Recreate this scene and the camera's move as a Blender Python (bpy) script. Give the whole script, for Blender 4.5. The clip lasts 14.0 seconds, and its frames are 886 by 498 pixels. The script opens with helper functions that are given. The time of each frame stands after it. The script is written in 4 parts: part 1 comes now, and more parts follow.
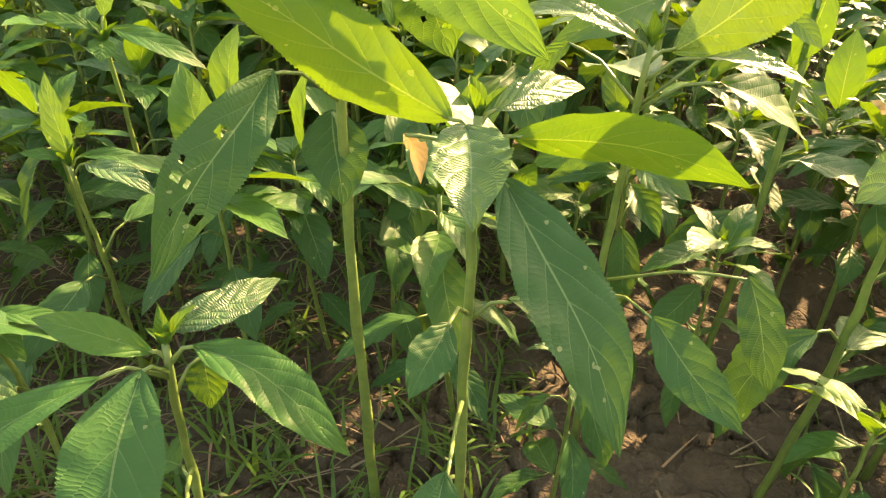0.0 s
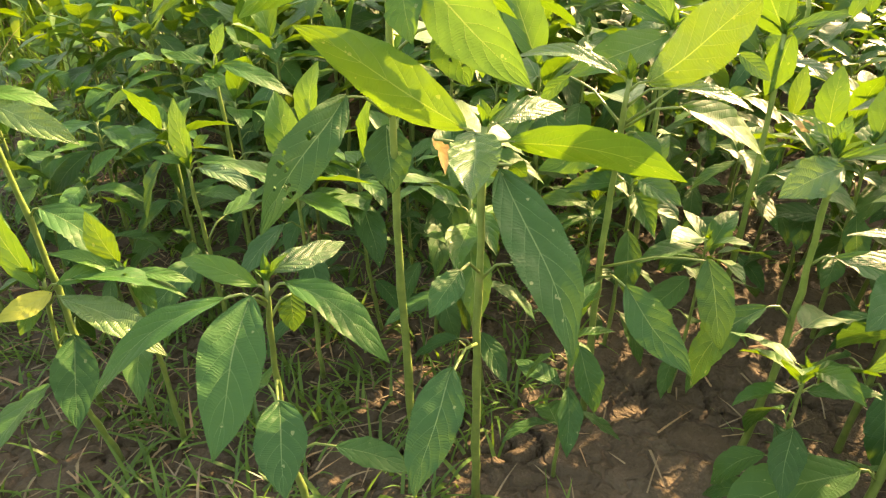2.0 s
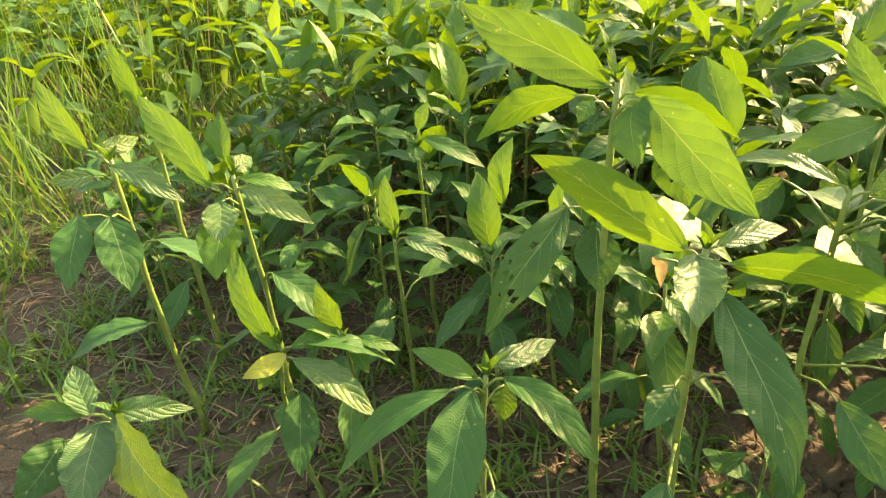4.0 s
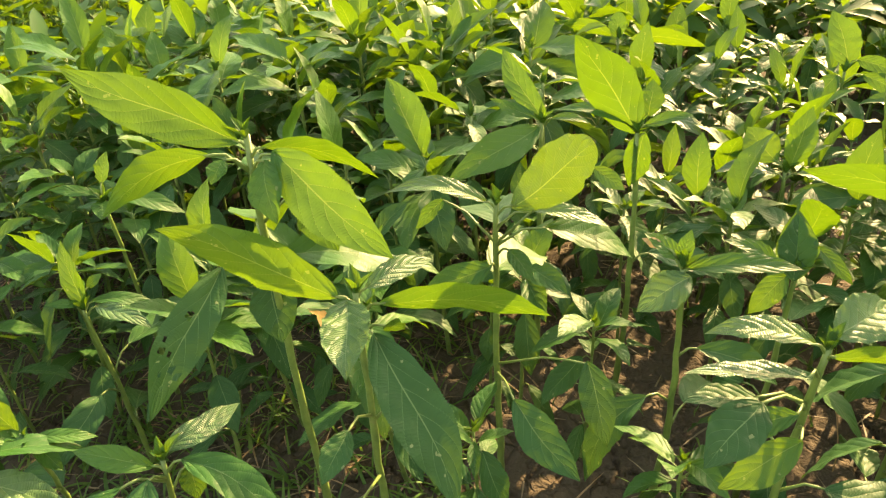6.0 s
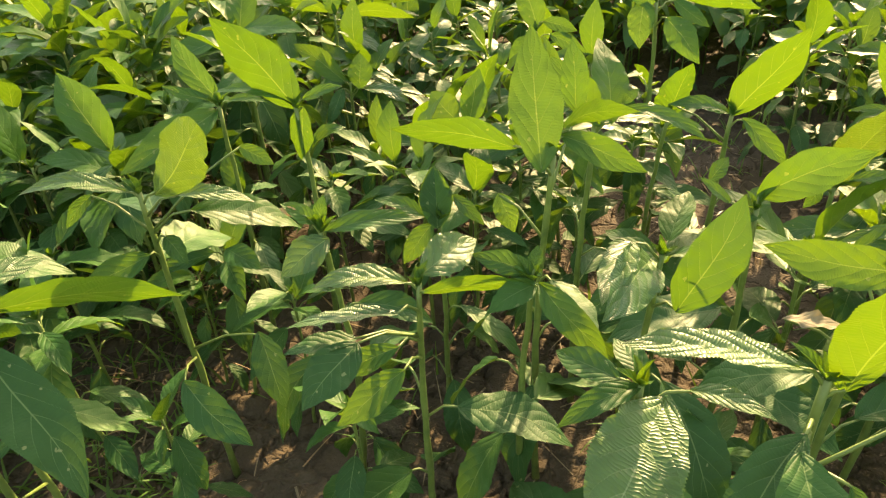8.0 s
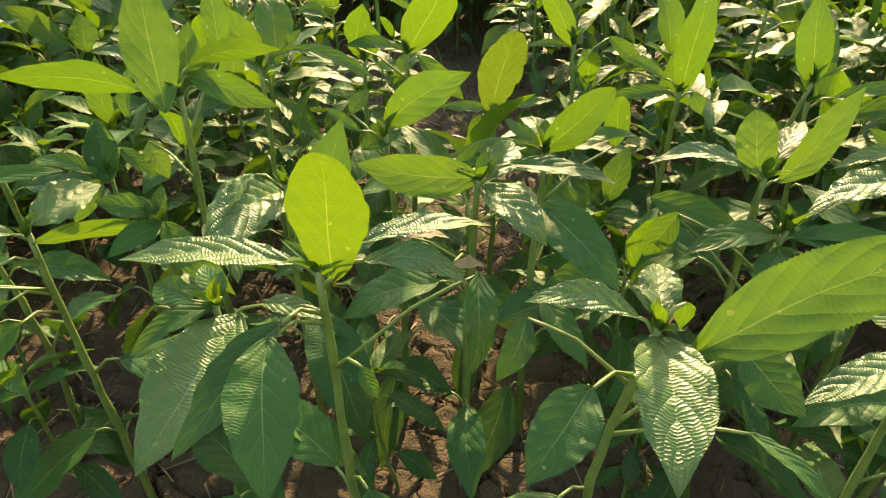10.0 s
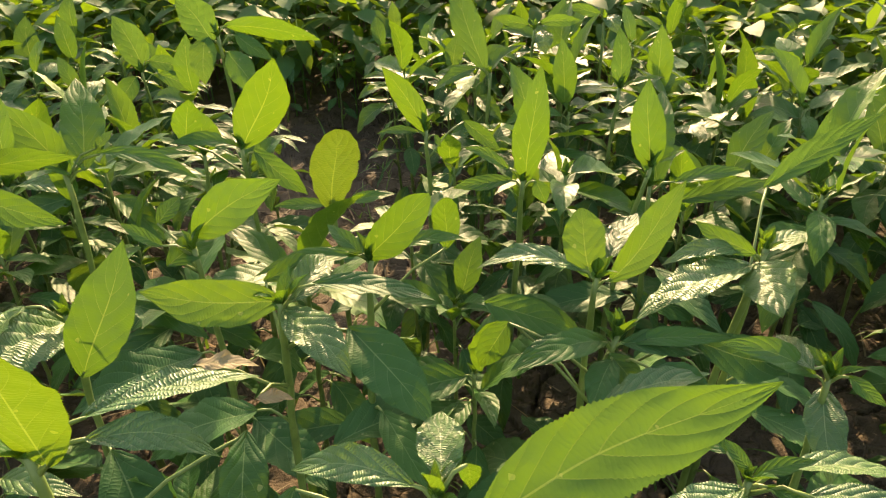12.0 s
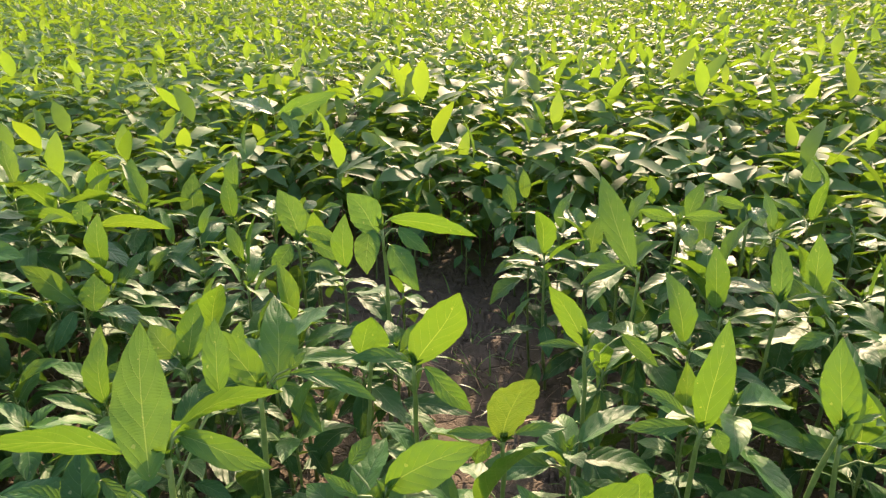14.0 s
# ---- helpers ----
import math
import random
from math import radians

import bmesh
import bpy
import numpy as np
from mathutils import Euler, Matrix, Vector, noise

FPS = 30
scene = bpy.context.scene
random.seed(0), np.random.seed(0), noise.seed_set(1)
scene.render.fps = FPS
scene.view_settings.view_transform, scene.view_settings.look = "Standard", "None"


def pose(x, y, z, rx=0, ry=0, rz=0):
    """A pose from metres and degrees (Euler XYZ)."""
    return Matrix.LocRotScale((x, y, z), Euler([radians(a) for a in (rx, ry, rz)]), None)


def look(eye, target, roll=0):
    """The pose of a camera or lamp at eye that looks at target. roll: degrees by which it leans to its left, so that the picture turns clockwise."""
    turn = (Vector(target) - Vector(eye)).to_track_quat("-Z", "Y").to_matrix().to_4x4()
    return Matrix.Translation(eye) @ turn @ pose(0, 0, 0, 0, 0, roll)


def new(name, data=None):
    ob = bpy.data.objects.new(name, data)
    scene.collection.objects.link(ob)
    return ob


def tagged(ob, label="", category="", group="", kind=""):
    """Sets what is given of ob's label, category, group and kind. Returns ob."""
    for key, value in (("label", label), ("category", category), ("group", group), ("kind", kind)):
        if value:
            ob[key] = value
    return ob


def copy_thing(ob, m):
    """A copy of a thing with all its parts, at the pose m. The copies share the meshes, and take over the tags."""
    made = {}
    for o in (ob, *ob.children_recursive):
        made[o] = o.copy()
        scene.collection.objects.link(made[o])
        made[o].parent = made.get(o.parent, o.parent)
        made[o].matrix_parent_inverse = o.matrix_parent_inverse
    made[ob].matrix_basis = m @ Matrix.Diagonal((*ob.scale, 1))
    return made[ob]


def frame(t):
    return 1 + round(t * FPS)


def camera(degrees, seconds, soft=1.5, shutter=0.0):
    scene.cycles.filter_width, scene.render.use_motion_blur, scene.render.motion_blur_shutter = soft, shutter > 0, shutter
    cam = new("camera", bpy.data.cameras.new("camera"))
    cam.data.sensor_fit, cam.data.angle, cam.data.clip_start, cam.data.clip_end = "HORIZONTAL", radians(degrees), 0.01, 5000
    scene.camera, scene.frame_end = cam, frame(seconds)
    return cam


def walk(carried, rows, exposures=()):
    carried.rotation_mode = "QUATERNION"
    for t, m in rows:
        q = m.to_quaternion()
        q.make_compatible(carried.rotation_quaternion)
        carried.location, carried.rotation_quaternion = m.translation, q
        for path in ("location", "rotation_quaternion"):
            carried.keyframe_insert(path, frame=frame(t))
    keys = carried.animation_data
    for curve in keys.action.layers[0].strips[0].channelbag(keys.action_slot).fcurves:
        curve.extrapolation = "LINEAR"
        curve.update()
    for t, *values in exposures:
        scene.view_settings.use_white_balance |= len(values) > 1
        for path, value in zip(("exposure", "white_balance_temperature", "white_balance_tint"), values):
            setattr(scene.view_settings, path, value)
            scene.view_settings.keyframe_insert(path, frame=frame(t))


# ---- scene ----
cam = camera(66.7, 14.0, soft=1.25)
PATH = [
    (0.00, look((0.2400, 0.2171, 0.5960), (-0.0671, 1.0008, 0.0561), 0.52)),
    (0.50, look((0.2739, 0.1497, 0.5990), (-0.0879, 0.9231, 0.0785), -0.29)),
    (1.00, look((0.3036, 0.1137, 0.6221), (-0.0537, 0.8906, 0.1037), -0.78)),
    (1.50, look((0.3276, 0.0964, 0.6305), (-0.0346, 0.8732, 0.1153), -0.68)),
    (2.00, look((0.3328, 0.0823, 0.6427), (-0.0650, 0.8501, 0.1404), -0.99)),
    (2.50, look((0.3243, 0.0702, 0.6686), (-0.1234, 0.8220, 0.1845), -2.33)),
    (3.00, look((0.3073, 0.0532, 0.6957), (-0.2304, 0.7513, 0.2229), -3.30)),
    (3.20, look((0.2906, 0.0441, 0.7055), (-0.2710, 0.7254, 0.2361), -3.78)),
    (3.60, look((0.2819, 0.0414, 0.7190), (-0.2986, 0.7074, 0.2506), -4.20)),
    (4.25, look((0.2775, 0.0548, 0.7440), (-0.2833, 0.7317, 0.2671), -4.68)),
    (4.90, look((0.2890, 0.0789, 0.7627), (-0.2137, 0.7923, 0.2745), -4.89)),
    (5.30, look((0.3060, 0.0935, 0.7662), (-0.1538, 0.8329, 0.2745), -4.88)),
    (5.50, look((0.3262, 0.1073, 0.7625), (-0.0892, 0.8734, 0.2720), -4.56)),
    (6.00, look((0.3735, 0.1351, 0.7636), (0.0562, 0.9439, 0.2685), -4.64)),
    (6.50, look((0.4287, 0.1497, 0.7679), (0.1825, 0.9786, 0.2656), -4.80)),
    (7.00, look((0.4758, 0.1525, 0.7739), (0.3023, 0.9976, 0.2683), -4.93)),
    (7.20, look((0.4939, 0.1502, 0.7714), (0.3462, 0.9972, 0.2608), -4.77)),
    (7.75, look((0.5377, 0.1445, 0.7664), (0.4366, 0.9891, 0.2406), -4.61)),
    (8.35, look((0.6072, 0.1296, 0.7516), (0.5601, 0.9588, 0.1946), -4.18)),
    (8.95, look((0.6774, 0.1131, 0.7355), (0.6805, 0.9246, 0.1512), -3.64)),
    (9.50, look((0.7230, 0.1030, 0.7272), (0.7656, 0.9085, 0.1362), -3.16)),
    (10.00, look((0.7809, 0.0940, 0.7273), (0.8885, 0.9003, 0.1457), -2.70)),
    (10.50, look((0.8263, 0.0816, 0.7175), (0.9864, 0.8902, 0.1513), -2.12)),
    (11.00, look((0.8694, 0.0811, 0.7119), (1.0750, 0.8836, 0.1518), -1.53)),
    (11.50, look((0.8939, 0.1013, 0.7236), (1.1317, 0.9121, 0.1887), -1.05)),
    (12.00, look((0.8855, 0.1437, 0.7360), (1.1148, 0.9713, 0.2238), -1.60)),
    (12.50, look((0.8574, 0.1802, 0.7539), (1.0472, 1.0329, 0.2673), -0.58)),
    (13.00, look((0.8335, 0.2047, 0.7901), (0.9971, 1.0865, 0.3477), -1.27)),
    (13.50, look((0.8166, 0.2065, 0.8234), (0.9546, 1.1151, 0.4292), -0.98)),
    (14.00, look((0.8021, 0.2105, 0.8634), (0.9246, 1.1364, 0.5060), -1.26)),
]
walk(cam, PATH, [(0.0, 2.6, 10600, 22), (1.2, 2.7, 10700, 24), (3.0, 2.58, 10400, 18), (5.5, 2.4, 10600, 16), (7.2, 2.2, 10200, 16), (9.5, 1.8, 9300, 12), (11.5, 1.74, 9000, 18), (12.5, 1.78, 8500, 22), (14.0, 1.86, 7200, 27)])

# ---- world and sun ----
SUN_AZ, SUN_EL = 19.0, 25.0
world = bpy.data.worlds.new("evening_sky")
scene.world = world
world.use_nodes = True
wn = world.node_tree
sky = wn.nodes.new("ShaderNodeTexSky")
sky.sky_type, sky.sun_disc = "NISHITA", False
sky.sun_elevation, sky.sun_rotation = radians(SUN_EL), radians(SUN_AZ)
sky.air_density, sky.dust_density = 1.3, 2.0
wn.links.new(sky.outputs[0], wn.nodes["Background"].inputs[0])
wn.nodes["Background"].inputs[1].default_value = 0.145
sun = bpy.data.lights.new("sun", "SUN")
sun.energy, sun.angle, sun.color = 3.7, radians(0.6), (1.0, 0.84, 0.58)
sun_dir = Vector((math.sin(radians(SUN_AZ)) * math.cos(radians(SUN_EL)),
                  math.cos(radians(SUN_AZ)) * math.cos(radians(SUN_EL)), math.sin(radians(SUN_EL))))
new("sun", sun).matrix_world = look(sun_dir * 30, (0, 0, 0))


# ---- materials ----
class Nodes:
    """Short hand for building one material."""

    def __init__(self, name):
        self.mat = bpy.data.materials.new(name)
        self.mat.use_nodes = True
        self.t = self.mat.node_tree
        self.t.nodes.clear()
        self.out = self.n("ShaderNodeOutputMaterial")

    def n(self, kind, **values):
        node = self.t.nodes.new(kind)
        if "operation" in values:
            node.operation = values["operation"]
        if "data_type" in values:
            node.data_type = values["data_type"]
        if "blend_type" in values:
            node.blend_type = values["blend_type"]
        if "feature" in values:
            node.feature = values["feature"]
        if "use_clamp" in values:
            node.use_clamp = values["use_clamp"]
        return node

    def put(self, socket, value):
        if isinstance(value, bpy.types.NodeSocket):
            self.t.links.new(value, socket)
        else:
            socket.default_value = value

    def math(self, op, a, b=0.0, clamp=False):
        node = self.n("ShaderNodeMath", operation=op, use_clamp=clamp)
        self.put(node.inputs[0], a)
        self.put(node.inputs[1], b)
        return node.outputs[0]

    def mix(self, f, a, b, kind="MIX"):
        node = self.n("ShaderNodeMix", data_type="RGBA", blend_type=kind)
        for socket, value in ((node.inputs[0], f), (node.inputs[6], a), (node.inputs[7], b)):
            self.put(socket, value)
        return node.outputs[2]

    def ramp(self, value, *stops):
        node = self.n("ShaderNodeValToRGB")
        els = node.color_ramp.elements
        while len(els) < len(stops):
            els.new(0.5)
        for el, (pos, col) in zip(els, stops):
            el.position = pos
            el.color = col if len(col) == 4 else (*col, 1)
        self.put(node.inputs[0], value)
        return node.outputs[0]

    def noise(self, scale, detail=4.0, coords=None, rough=0.55):
        node = self.n("ShaderNodeTexNoise")
        node.inputs["Scale"].default_value = scale
        node.inputs["Detail"].default_value = detail
        node.inputs["Roughness"].default_value = rough
        if coords:
            self.put(node.inputs["Vector"], coords)
        return node.outputs[0]

    def bump(self, height, strength, distance, normal=None):
        node = self.n("ShaderNodeBump")
        self.put(node.inputs["Height"], height)
        node.inputs["Strength"].default_value = strength
        node.inputs["Distance"].default_value = distance
        if normal:
            self.put(node.inputs["Normal"], normal)
        return node.outputs[0]

    def coords(self, which="Object"):
        return self.n("ShaderNodeTexCoord").outputs[which]

    def principled(self, color, rough, normal=None, spec=0.5):
        node = self.n("ShaderNodeBsdfPrincipled")
        self.put(node.inputs["Base Color"], color)
        self.put(node.inputs["Roughness"], rough)
        node.inputs["Specular IOR Level"].default_value = spec
        if normal:
            self.put(node.inputs["Normal"], normal)
        return node.outputs[0]

    def finish(self, shader):
        self.t.links.new(shader, self.out.inputs[0])
        return self.mat


def leaf_material(name, top, lit, through_share, rough, veins=True, island=False, ribs=0.25, spec=0.4):
    """A living leaf: a glossy green face, and light that passes through yellow-green."""
    k = Nodes(name)
    rnd = k.n("ShaderNodeNewGeometry").outputs["Random Per Island"] if island else k.n("ShaderNodeObjectInfo").outputs["Random"]
    blotch = k.noise(38.0, 3.0, k.coords())
    tone = k.math("ADD", k.math("MULTIPLY", rnd, 0.7), k.math("MULTIPLY", blotch, 0.5))
    base = k.ramp(tone, (0.1, [c * 0.72 for c in top]), (0.6, top), (1.0, (top[0] * 1.6, top[1] * 1.2, top[2] * 0.95)))
    glow = k.ramp(tone, (0.1, [c * 0.82 for c in lit]), (0.6, lit), (1.0, (lit[0] * 1.22, lit[1] * 1.05, lit[2])))
    normal = None
    if veins:
        uv = k.n("ShaderNodeSeparateXYZ")
        k.put(uv.inputs[0], k.coords("UV"))
        side = k.math("ABSOLUTE", k.math("SUBTRACT", k.math("MULTIPLY", uv.outputs[0], 2.0), 1.0))
        along = uv.outputs[1]
        # side veins that leave the midrib and bend towards the tip
        phase = k.math("SUBTRACT", k.math("MULTIPLY", along, 6.5), k.math("MULTIPLY", k.math("POWER", side, 1.15), 2.1))
        wave = k.math("ABSOLUTE", k.math("SUBTRACT", k.math("FRACT", phase), 0.5))
        vein = k.math("LESS_THAN", k.math("SUBTRACT", 0.5, wave), k.math("MULTIPLY", k.math("SUBTRACT", 1.15, side), 0.026))
        rib = k.math("LESS_THAN", side, k.math("MULTIPLY", k.math("SUBTRACT", 1.1, along), 0.034))
        lines = k.math("MAXIMUM", rib, k.math("MULTIPLY", vein, 0.5))
        base = k.mix(k.math("MULTIPLY", lines, min(0.7, 0.15 + 0.5 * ribs)), base, (0.26, 0.36, 0.15, 1))
        glow = k.mix(k.math("MULTIPLY", lines, 0.25), glow, (0.42, 0.52, 0.10, 1))
        # fine cross ridges between the veins, like the rungs of a ladder, and cushions between the side veins
        place = k.n("ShaderNodeCombineXYZ")
        k.put(place.inputs[0], k.math("MULTIPLY", along, 7.0))
        k.put(place.inputs[1], k.math("MULTIPLY", uv.outputs[0], 3.0))
        k.put(place.inputs[2], k.math("MULTIPLY", rnd, 60.0))
        wander = k.noise(1.0, 2.0, place.outputs[0], 0.5)
        step = k.math("MULTIPLY", k.math("FLOOR", phase), 0.37)
        climb = k.math("ADD", k.math("MULTIPLY", along, 44.0), k.math("MULTIPLY", side, 1.2))
        climb = k.math("ADD", k.math("ADD", climb, step), k.math("MULTIPLY", wander, 4.0))
        rung = k.math("ADD", k.math("MULTIPLY", k.math("SINE", k.math("MULTIPLY", climb, 6.2832)), 0.5), 0.5)
        rung = k.math("MULTIPLY", k.math("POWER", rung, 2.4), k.math("MULTIPLY", k.math("POWER", wander, 1.4), 0.46 * ribs ** 1.6))
        puff = k.math("SUBTRACT", k.math("MULTIPLY", k.math("MULTIPLY", wave, wave), -1.7 * ribs), k.math("MULTIPLY", lines, 0.12 * ribs))
        broad = k.math("MULTIPLY", k.noise(70.0, 2.0, k.coords()), 0.5)
        relief = k.math("ADD", k.math("ADD", puff, rung), k.math("ADD", broad, k.math("MULTIPLY", k.noise(520.0, 3.0, k.coords()), 0.08)))
        normal = k.bump(relief, 0.6, 0.0032)
        # scattered feeding specks and pale rubbed spots
        speck = k.math("GREATER_THAN", k.noise(95.0, 2.0, k.coords()), 0.735)
        base = k.mix(k.math("MULTIPLY", speck, 0.5), base, (0.34, 0.36, 0.16, 1))
    gloss = k.principled(base, rough, normal, spec)
    pass_on = k.n("ShaderNodeBsdfTranslucent")
    k.put(pass_on.inputs[0], glow)
    if normal:
        k.put(pass_on.inputs[1], k.bump(relief, 0.75, 0.0030))
    both = k.n("ShaderNodeMixShader")
    both.inputs[0].default_value = through_share
    k.put(both.inputs[1], gloss)
    k.put(both.inputs[2], pass_on.outputs[0])
    return k.finish(both.outputs[0])


LEAF = leaf_material("jute_leaf", (0.033, 0.134, 0.028), (0.108, 0.210, 0.012), 0.38, 0.46, ribs=0.38, spec=0.30)
RIBBED_LEAF = leaf_material("ribbed_jute_leaf", (0.066, 0.165, 0.056), (0.130, 0.220, 0.014), 0.28, 0.39, ribs=1.0, spec=0.46)
# darker, less translucent leaf copy: canopy shade put into its colour
SHADED_LEAF = leaf_material("shaded_jute_leaf", (0.029, 0.108, 0.029), (0.085, 0.175, 0.013), 0.20, 0.50, ribs=0.45, spec=0.22)
YELLOW_LEAF = leaf_material("pale_yellow_leaf", (0.36, 0.40, 0.07), (0.56, 0.56, 0.05), 0.40, 0.42)
DRY_LEAF = leaf_material("withered_leaf", (0.30, 0.25, 0.15), (0.30, 0.22, 0.09), 0.30, 0.65)
FAR_LEAF = leaf_material("far_jute_leaf", (0.050, 0.155, 0.050), (0.165, 0.285, 0.014), 0.45, 0.60, veins=False, island=True, spec=0.28)
GRASS = leaf_material("weed_grass", (0.070, 0.175, 0.040), (0.18, 0.32, 0.03), 0.38, 0.45, veins=False, island=True)
STRAW = leaf_material("dry_straw", (0.25, 0.20, 0.125), (0.28, 0.22, 0.10), 0.20, 0.65, veins=False, island=True)

k = Nodes("jute_stem")
stain = k.noise(60.0, 4.0, k.coords())
STEM = k.finish(k.principled(k.ramp(stain, (0.3, (0.085, 0.145, 0.035)), (0.6, (0.145, 0.215, 0.050)), (0.8, (0.20, 0.20, 0.075))),
                             0.48, k.bump(k.noise(420.0, 2.0, k.coords()), 0.25, 0.001)))

k = Nodes("cracked_soil")
pos = k.coords()
broad, mid, grit = k.noise(1.7, 5.0, pos), k.noise(19.0, 5.0, pos), k.noise(260.0, 3.0, pos)
tone = k.math("ADD", k.math("MULTIPLY", broad, 0.55), k.math("MULTIPLY", mid, 0.45))
earth = k.ramp(tone, (0.28, (0.044, 0.034, 0.022)), (0.5, (0.082, 0.064, 0.042)), (0.72, (0.140, 0.112, 0.077)))
earth = k.mix(k.math("MULTIPLY", grit, 0.35), earth, (0.12, 0.08, 0.05, 1))
fissure = k.n("ShaderNodeTexVoronoi", feature="DISTANCE_TO_EDGE")
fissure.inputs["Scale"].default_value = 17.0
warp = k.n("ShaderNodeVectorMath", operation="ADD")
k.put(warp.inputs[0], pos)
tilted = k.n("ShaderNodeTexNoise")
tilted.inputs["Scale"].default_value = 30.0
k.put(tilted.inputs["Vector"], pos)
small = k.n("ShaderNodeVectorMath", operation="SCALE")
k.put(small.inputs[0], tilted.outputs[1])
small.inputs["Scale"].default_value = 0.05
k.put(warp.inputs[1], small.outputs[0])
k.put(fissure.inputs["Vector"], warp.outputs[0])
split = k.math("MINIMUM", k.math("MULTIPLY", fissure.outputs[0], 13.0), 1.0)
rough_ground = k.math("ADD", k.math("MULTIPLY", k.math("MULTIPLY", split, broad), 0.8), k.math("ADD", k.math("MULTIPLY", mid, 0.8), k.math("MULTIPLY", grit, 0.35)))
SOIL = k.finish(k.principled(earth, 0.9, k.bump(rough_ground, 1.0, 0.011), 0.25))


# ---- building helpers ----
def mesh_from(name, verts, faces, material, uvs=None, smooth=True, more=(), slots=None):
    me = bpy.data.meshes.new(name)
    me.from_pydata([tuple(v) for v in verts], [], [tuple(f) for f in faces])
    me.materials.append(material)
    for extra in more:
        me.materials.append(extra)
    if slots is not None:
        me.polygons.foreach_set("material_index", slots)
    if uvs is not None:
        layer = me.uv_layers.new(name="UVMap")
        loops = np.empty(len(me.loops), np.int32)
        me.loops.foreach_get("vertex_index", loops)
        layer.data.foreach_set("uv", np.asarray(uvs, np.float32)[loops].ravel())
    if smooth:
        me.polygons.foreach_set("use_smooth", [True] * len(me.polygons))
    me.update()
    return me


def part(name, me, parent, label=""):
    ob = new(name, me)
    ob.parent = parent
    return tagged(ob, label) if label else ob


def tube(points, radii, sides=7):
    """Vertices and faces of a round stalk along points."""
    verts, faces = [], []
    pts = [Vector(p) for p in points]
    for i, (p, r) in enumerate(zip(pts, radii)):
        way = (pts[min(i + 1, len(pts) - 1)] - pts[max(i - 1, 0)]).normalized()
        a = way.cross(Vector((0.31, 0.9, 0.17))).normalized()
        b = way.cross(a)
        for s in range(sides):
            w = 2 * math.pi * s / sides
            verts.append(p + (a * math.cos(w) + b * math.sin(w)) * r)
    for i in range(len(pts) - 1):
        for s in range(sides):
            n = (s + 1) % sides
            faces.append((i * sides + s, i * sides + n, (i + 1) * sides + n, (i + 1) * sides + s))
    faces.append(tuple(range(sides))[::-1])
    faces.append(tuple((len(pts) - 1) * sides + s for s in range(sides)))
    return verts, faces


def blade(rng, length, ratio, bow, fold, rows=112, cols=6, teeth=40, holes=0, ruffle=1.0, blunt=False, pleat=1.0):
    """A toothed, ribbed leaf blade along +y with its face to +z: vertices, faces, uvs."""
    v = np.linspace(0, 1, rows + 1)
    wide = v ** 0.72 * (1 - v) ** 0.66 if blunt else v ** 0.78 * (1 - v) ** 0.95 * (1 - 0.3 * v ** 5)
    wide /= wide.max()
    saw = 1.0 - 0.065 * np.abs(2 * ((v * teeth) % 1.0) - 1.0) * (v > 0.04) + 0.03 * np.sin(v * 13 + rng.uniform(0, 6)) + 0.015 * np.sin(v * 37 + rng.uniform(0, 6))
    lean = rng.uniform(-1, 1) * 0.035 * np.sin(np.pi * v) + rng.uniform(-1, 1) * 0.02 * np.sin(2 * np.pi * v + rng.uniform(0, 6))
    u = np.linspace(-1, 1, cols + 1)
    V, U = np.meshgrid(v, u, indexing="ij")
    side = np.abs(U)
    half = 0.5 * ratio * length * (wide * saw)[:, None]
    nick = np.ones_like(V)
    for _ in range(int(rng.integers(0, 3))):
        at_v, edge = rng.uniform(0.15, 0.9), rng.choice([-1, 1])
        nick -= rng.uniform(0.03, 0.09) * np.exp(-((V - at_v) / rng.uniform(0.012, 0.03)) ** 2) * (U * edge > 0.6)
    X = U * half * nick * (1 - 0.10 * fold) + lean[:, None] * length
    Y = V * length - side * 0.02 * length * (1 - V)
    soft_w = 0.5 * ratio * length * wide[:, None]
    Z = bow * length * 4 * V * (1 - V) + fold * side * soft_w * 0.9
    Z += pleat * 0.015 * soft_w * side ** 0.6 * np.cos(2 * np.pi * (6.5 * V - 2.1 * side ** 1.15)) * np.minimum(1, side * 3)
    p1, p2 = rng.uniform(0, 6.28), rng.uniform(0, 6.28)
    Z += ruffle * 0.065 * soft_w * side ** 2 * (np.sin(7.5 * V + p1 * np.sign(U)) + 0.7 * np.sin(17 * V + p2 * np.sign(U)) + 0.35 * np.sin(33 * V + p1 * U))
    Z += U * soft_w * rng.uniform(-0.25, 0.25) * V
    Z -= 0.012 * length * np.exp(-(U * 5) ** 2) * (1 - V)
    verts = np.stack([X, Y, Z], -1).reshape(-1, 3)
    uvs = np.stack([(U + 1) / 2, V], -1).reshape(-1, 2)
    n = cols + 1
    faces = []
    bites = [(rng.uniform(0.2, 0.75), rng.uniform(-0.7, 0.7), rng.uniform(0.013, 0.03)) for _ in range(holes)]
    for i in range(rows):
        for j in range(cols):
            cv, cu = (i + 0.5) / rows, 2 * (j + 0.5) / cols - 1
            if any(((cv - bv) / br) ** 2 + ((cu - bu) / (br * 5)) ** 2 < 1 for bv, bu, br in bites):
                continue
            faces.append((i * n + j, i * n + j + 1, (i + 1) * n + j + 1, (i + 1) * n + j))
    return verts, faces, uvs


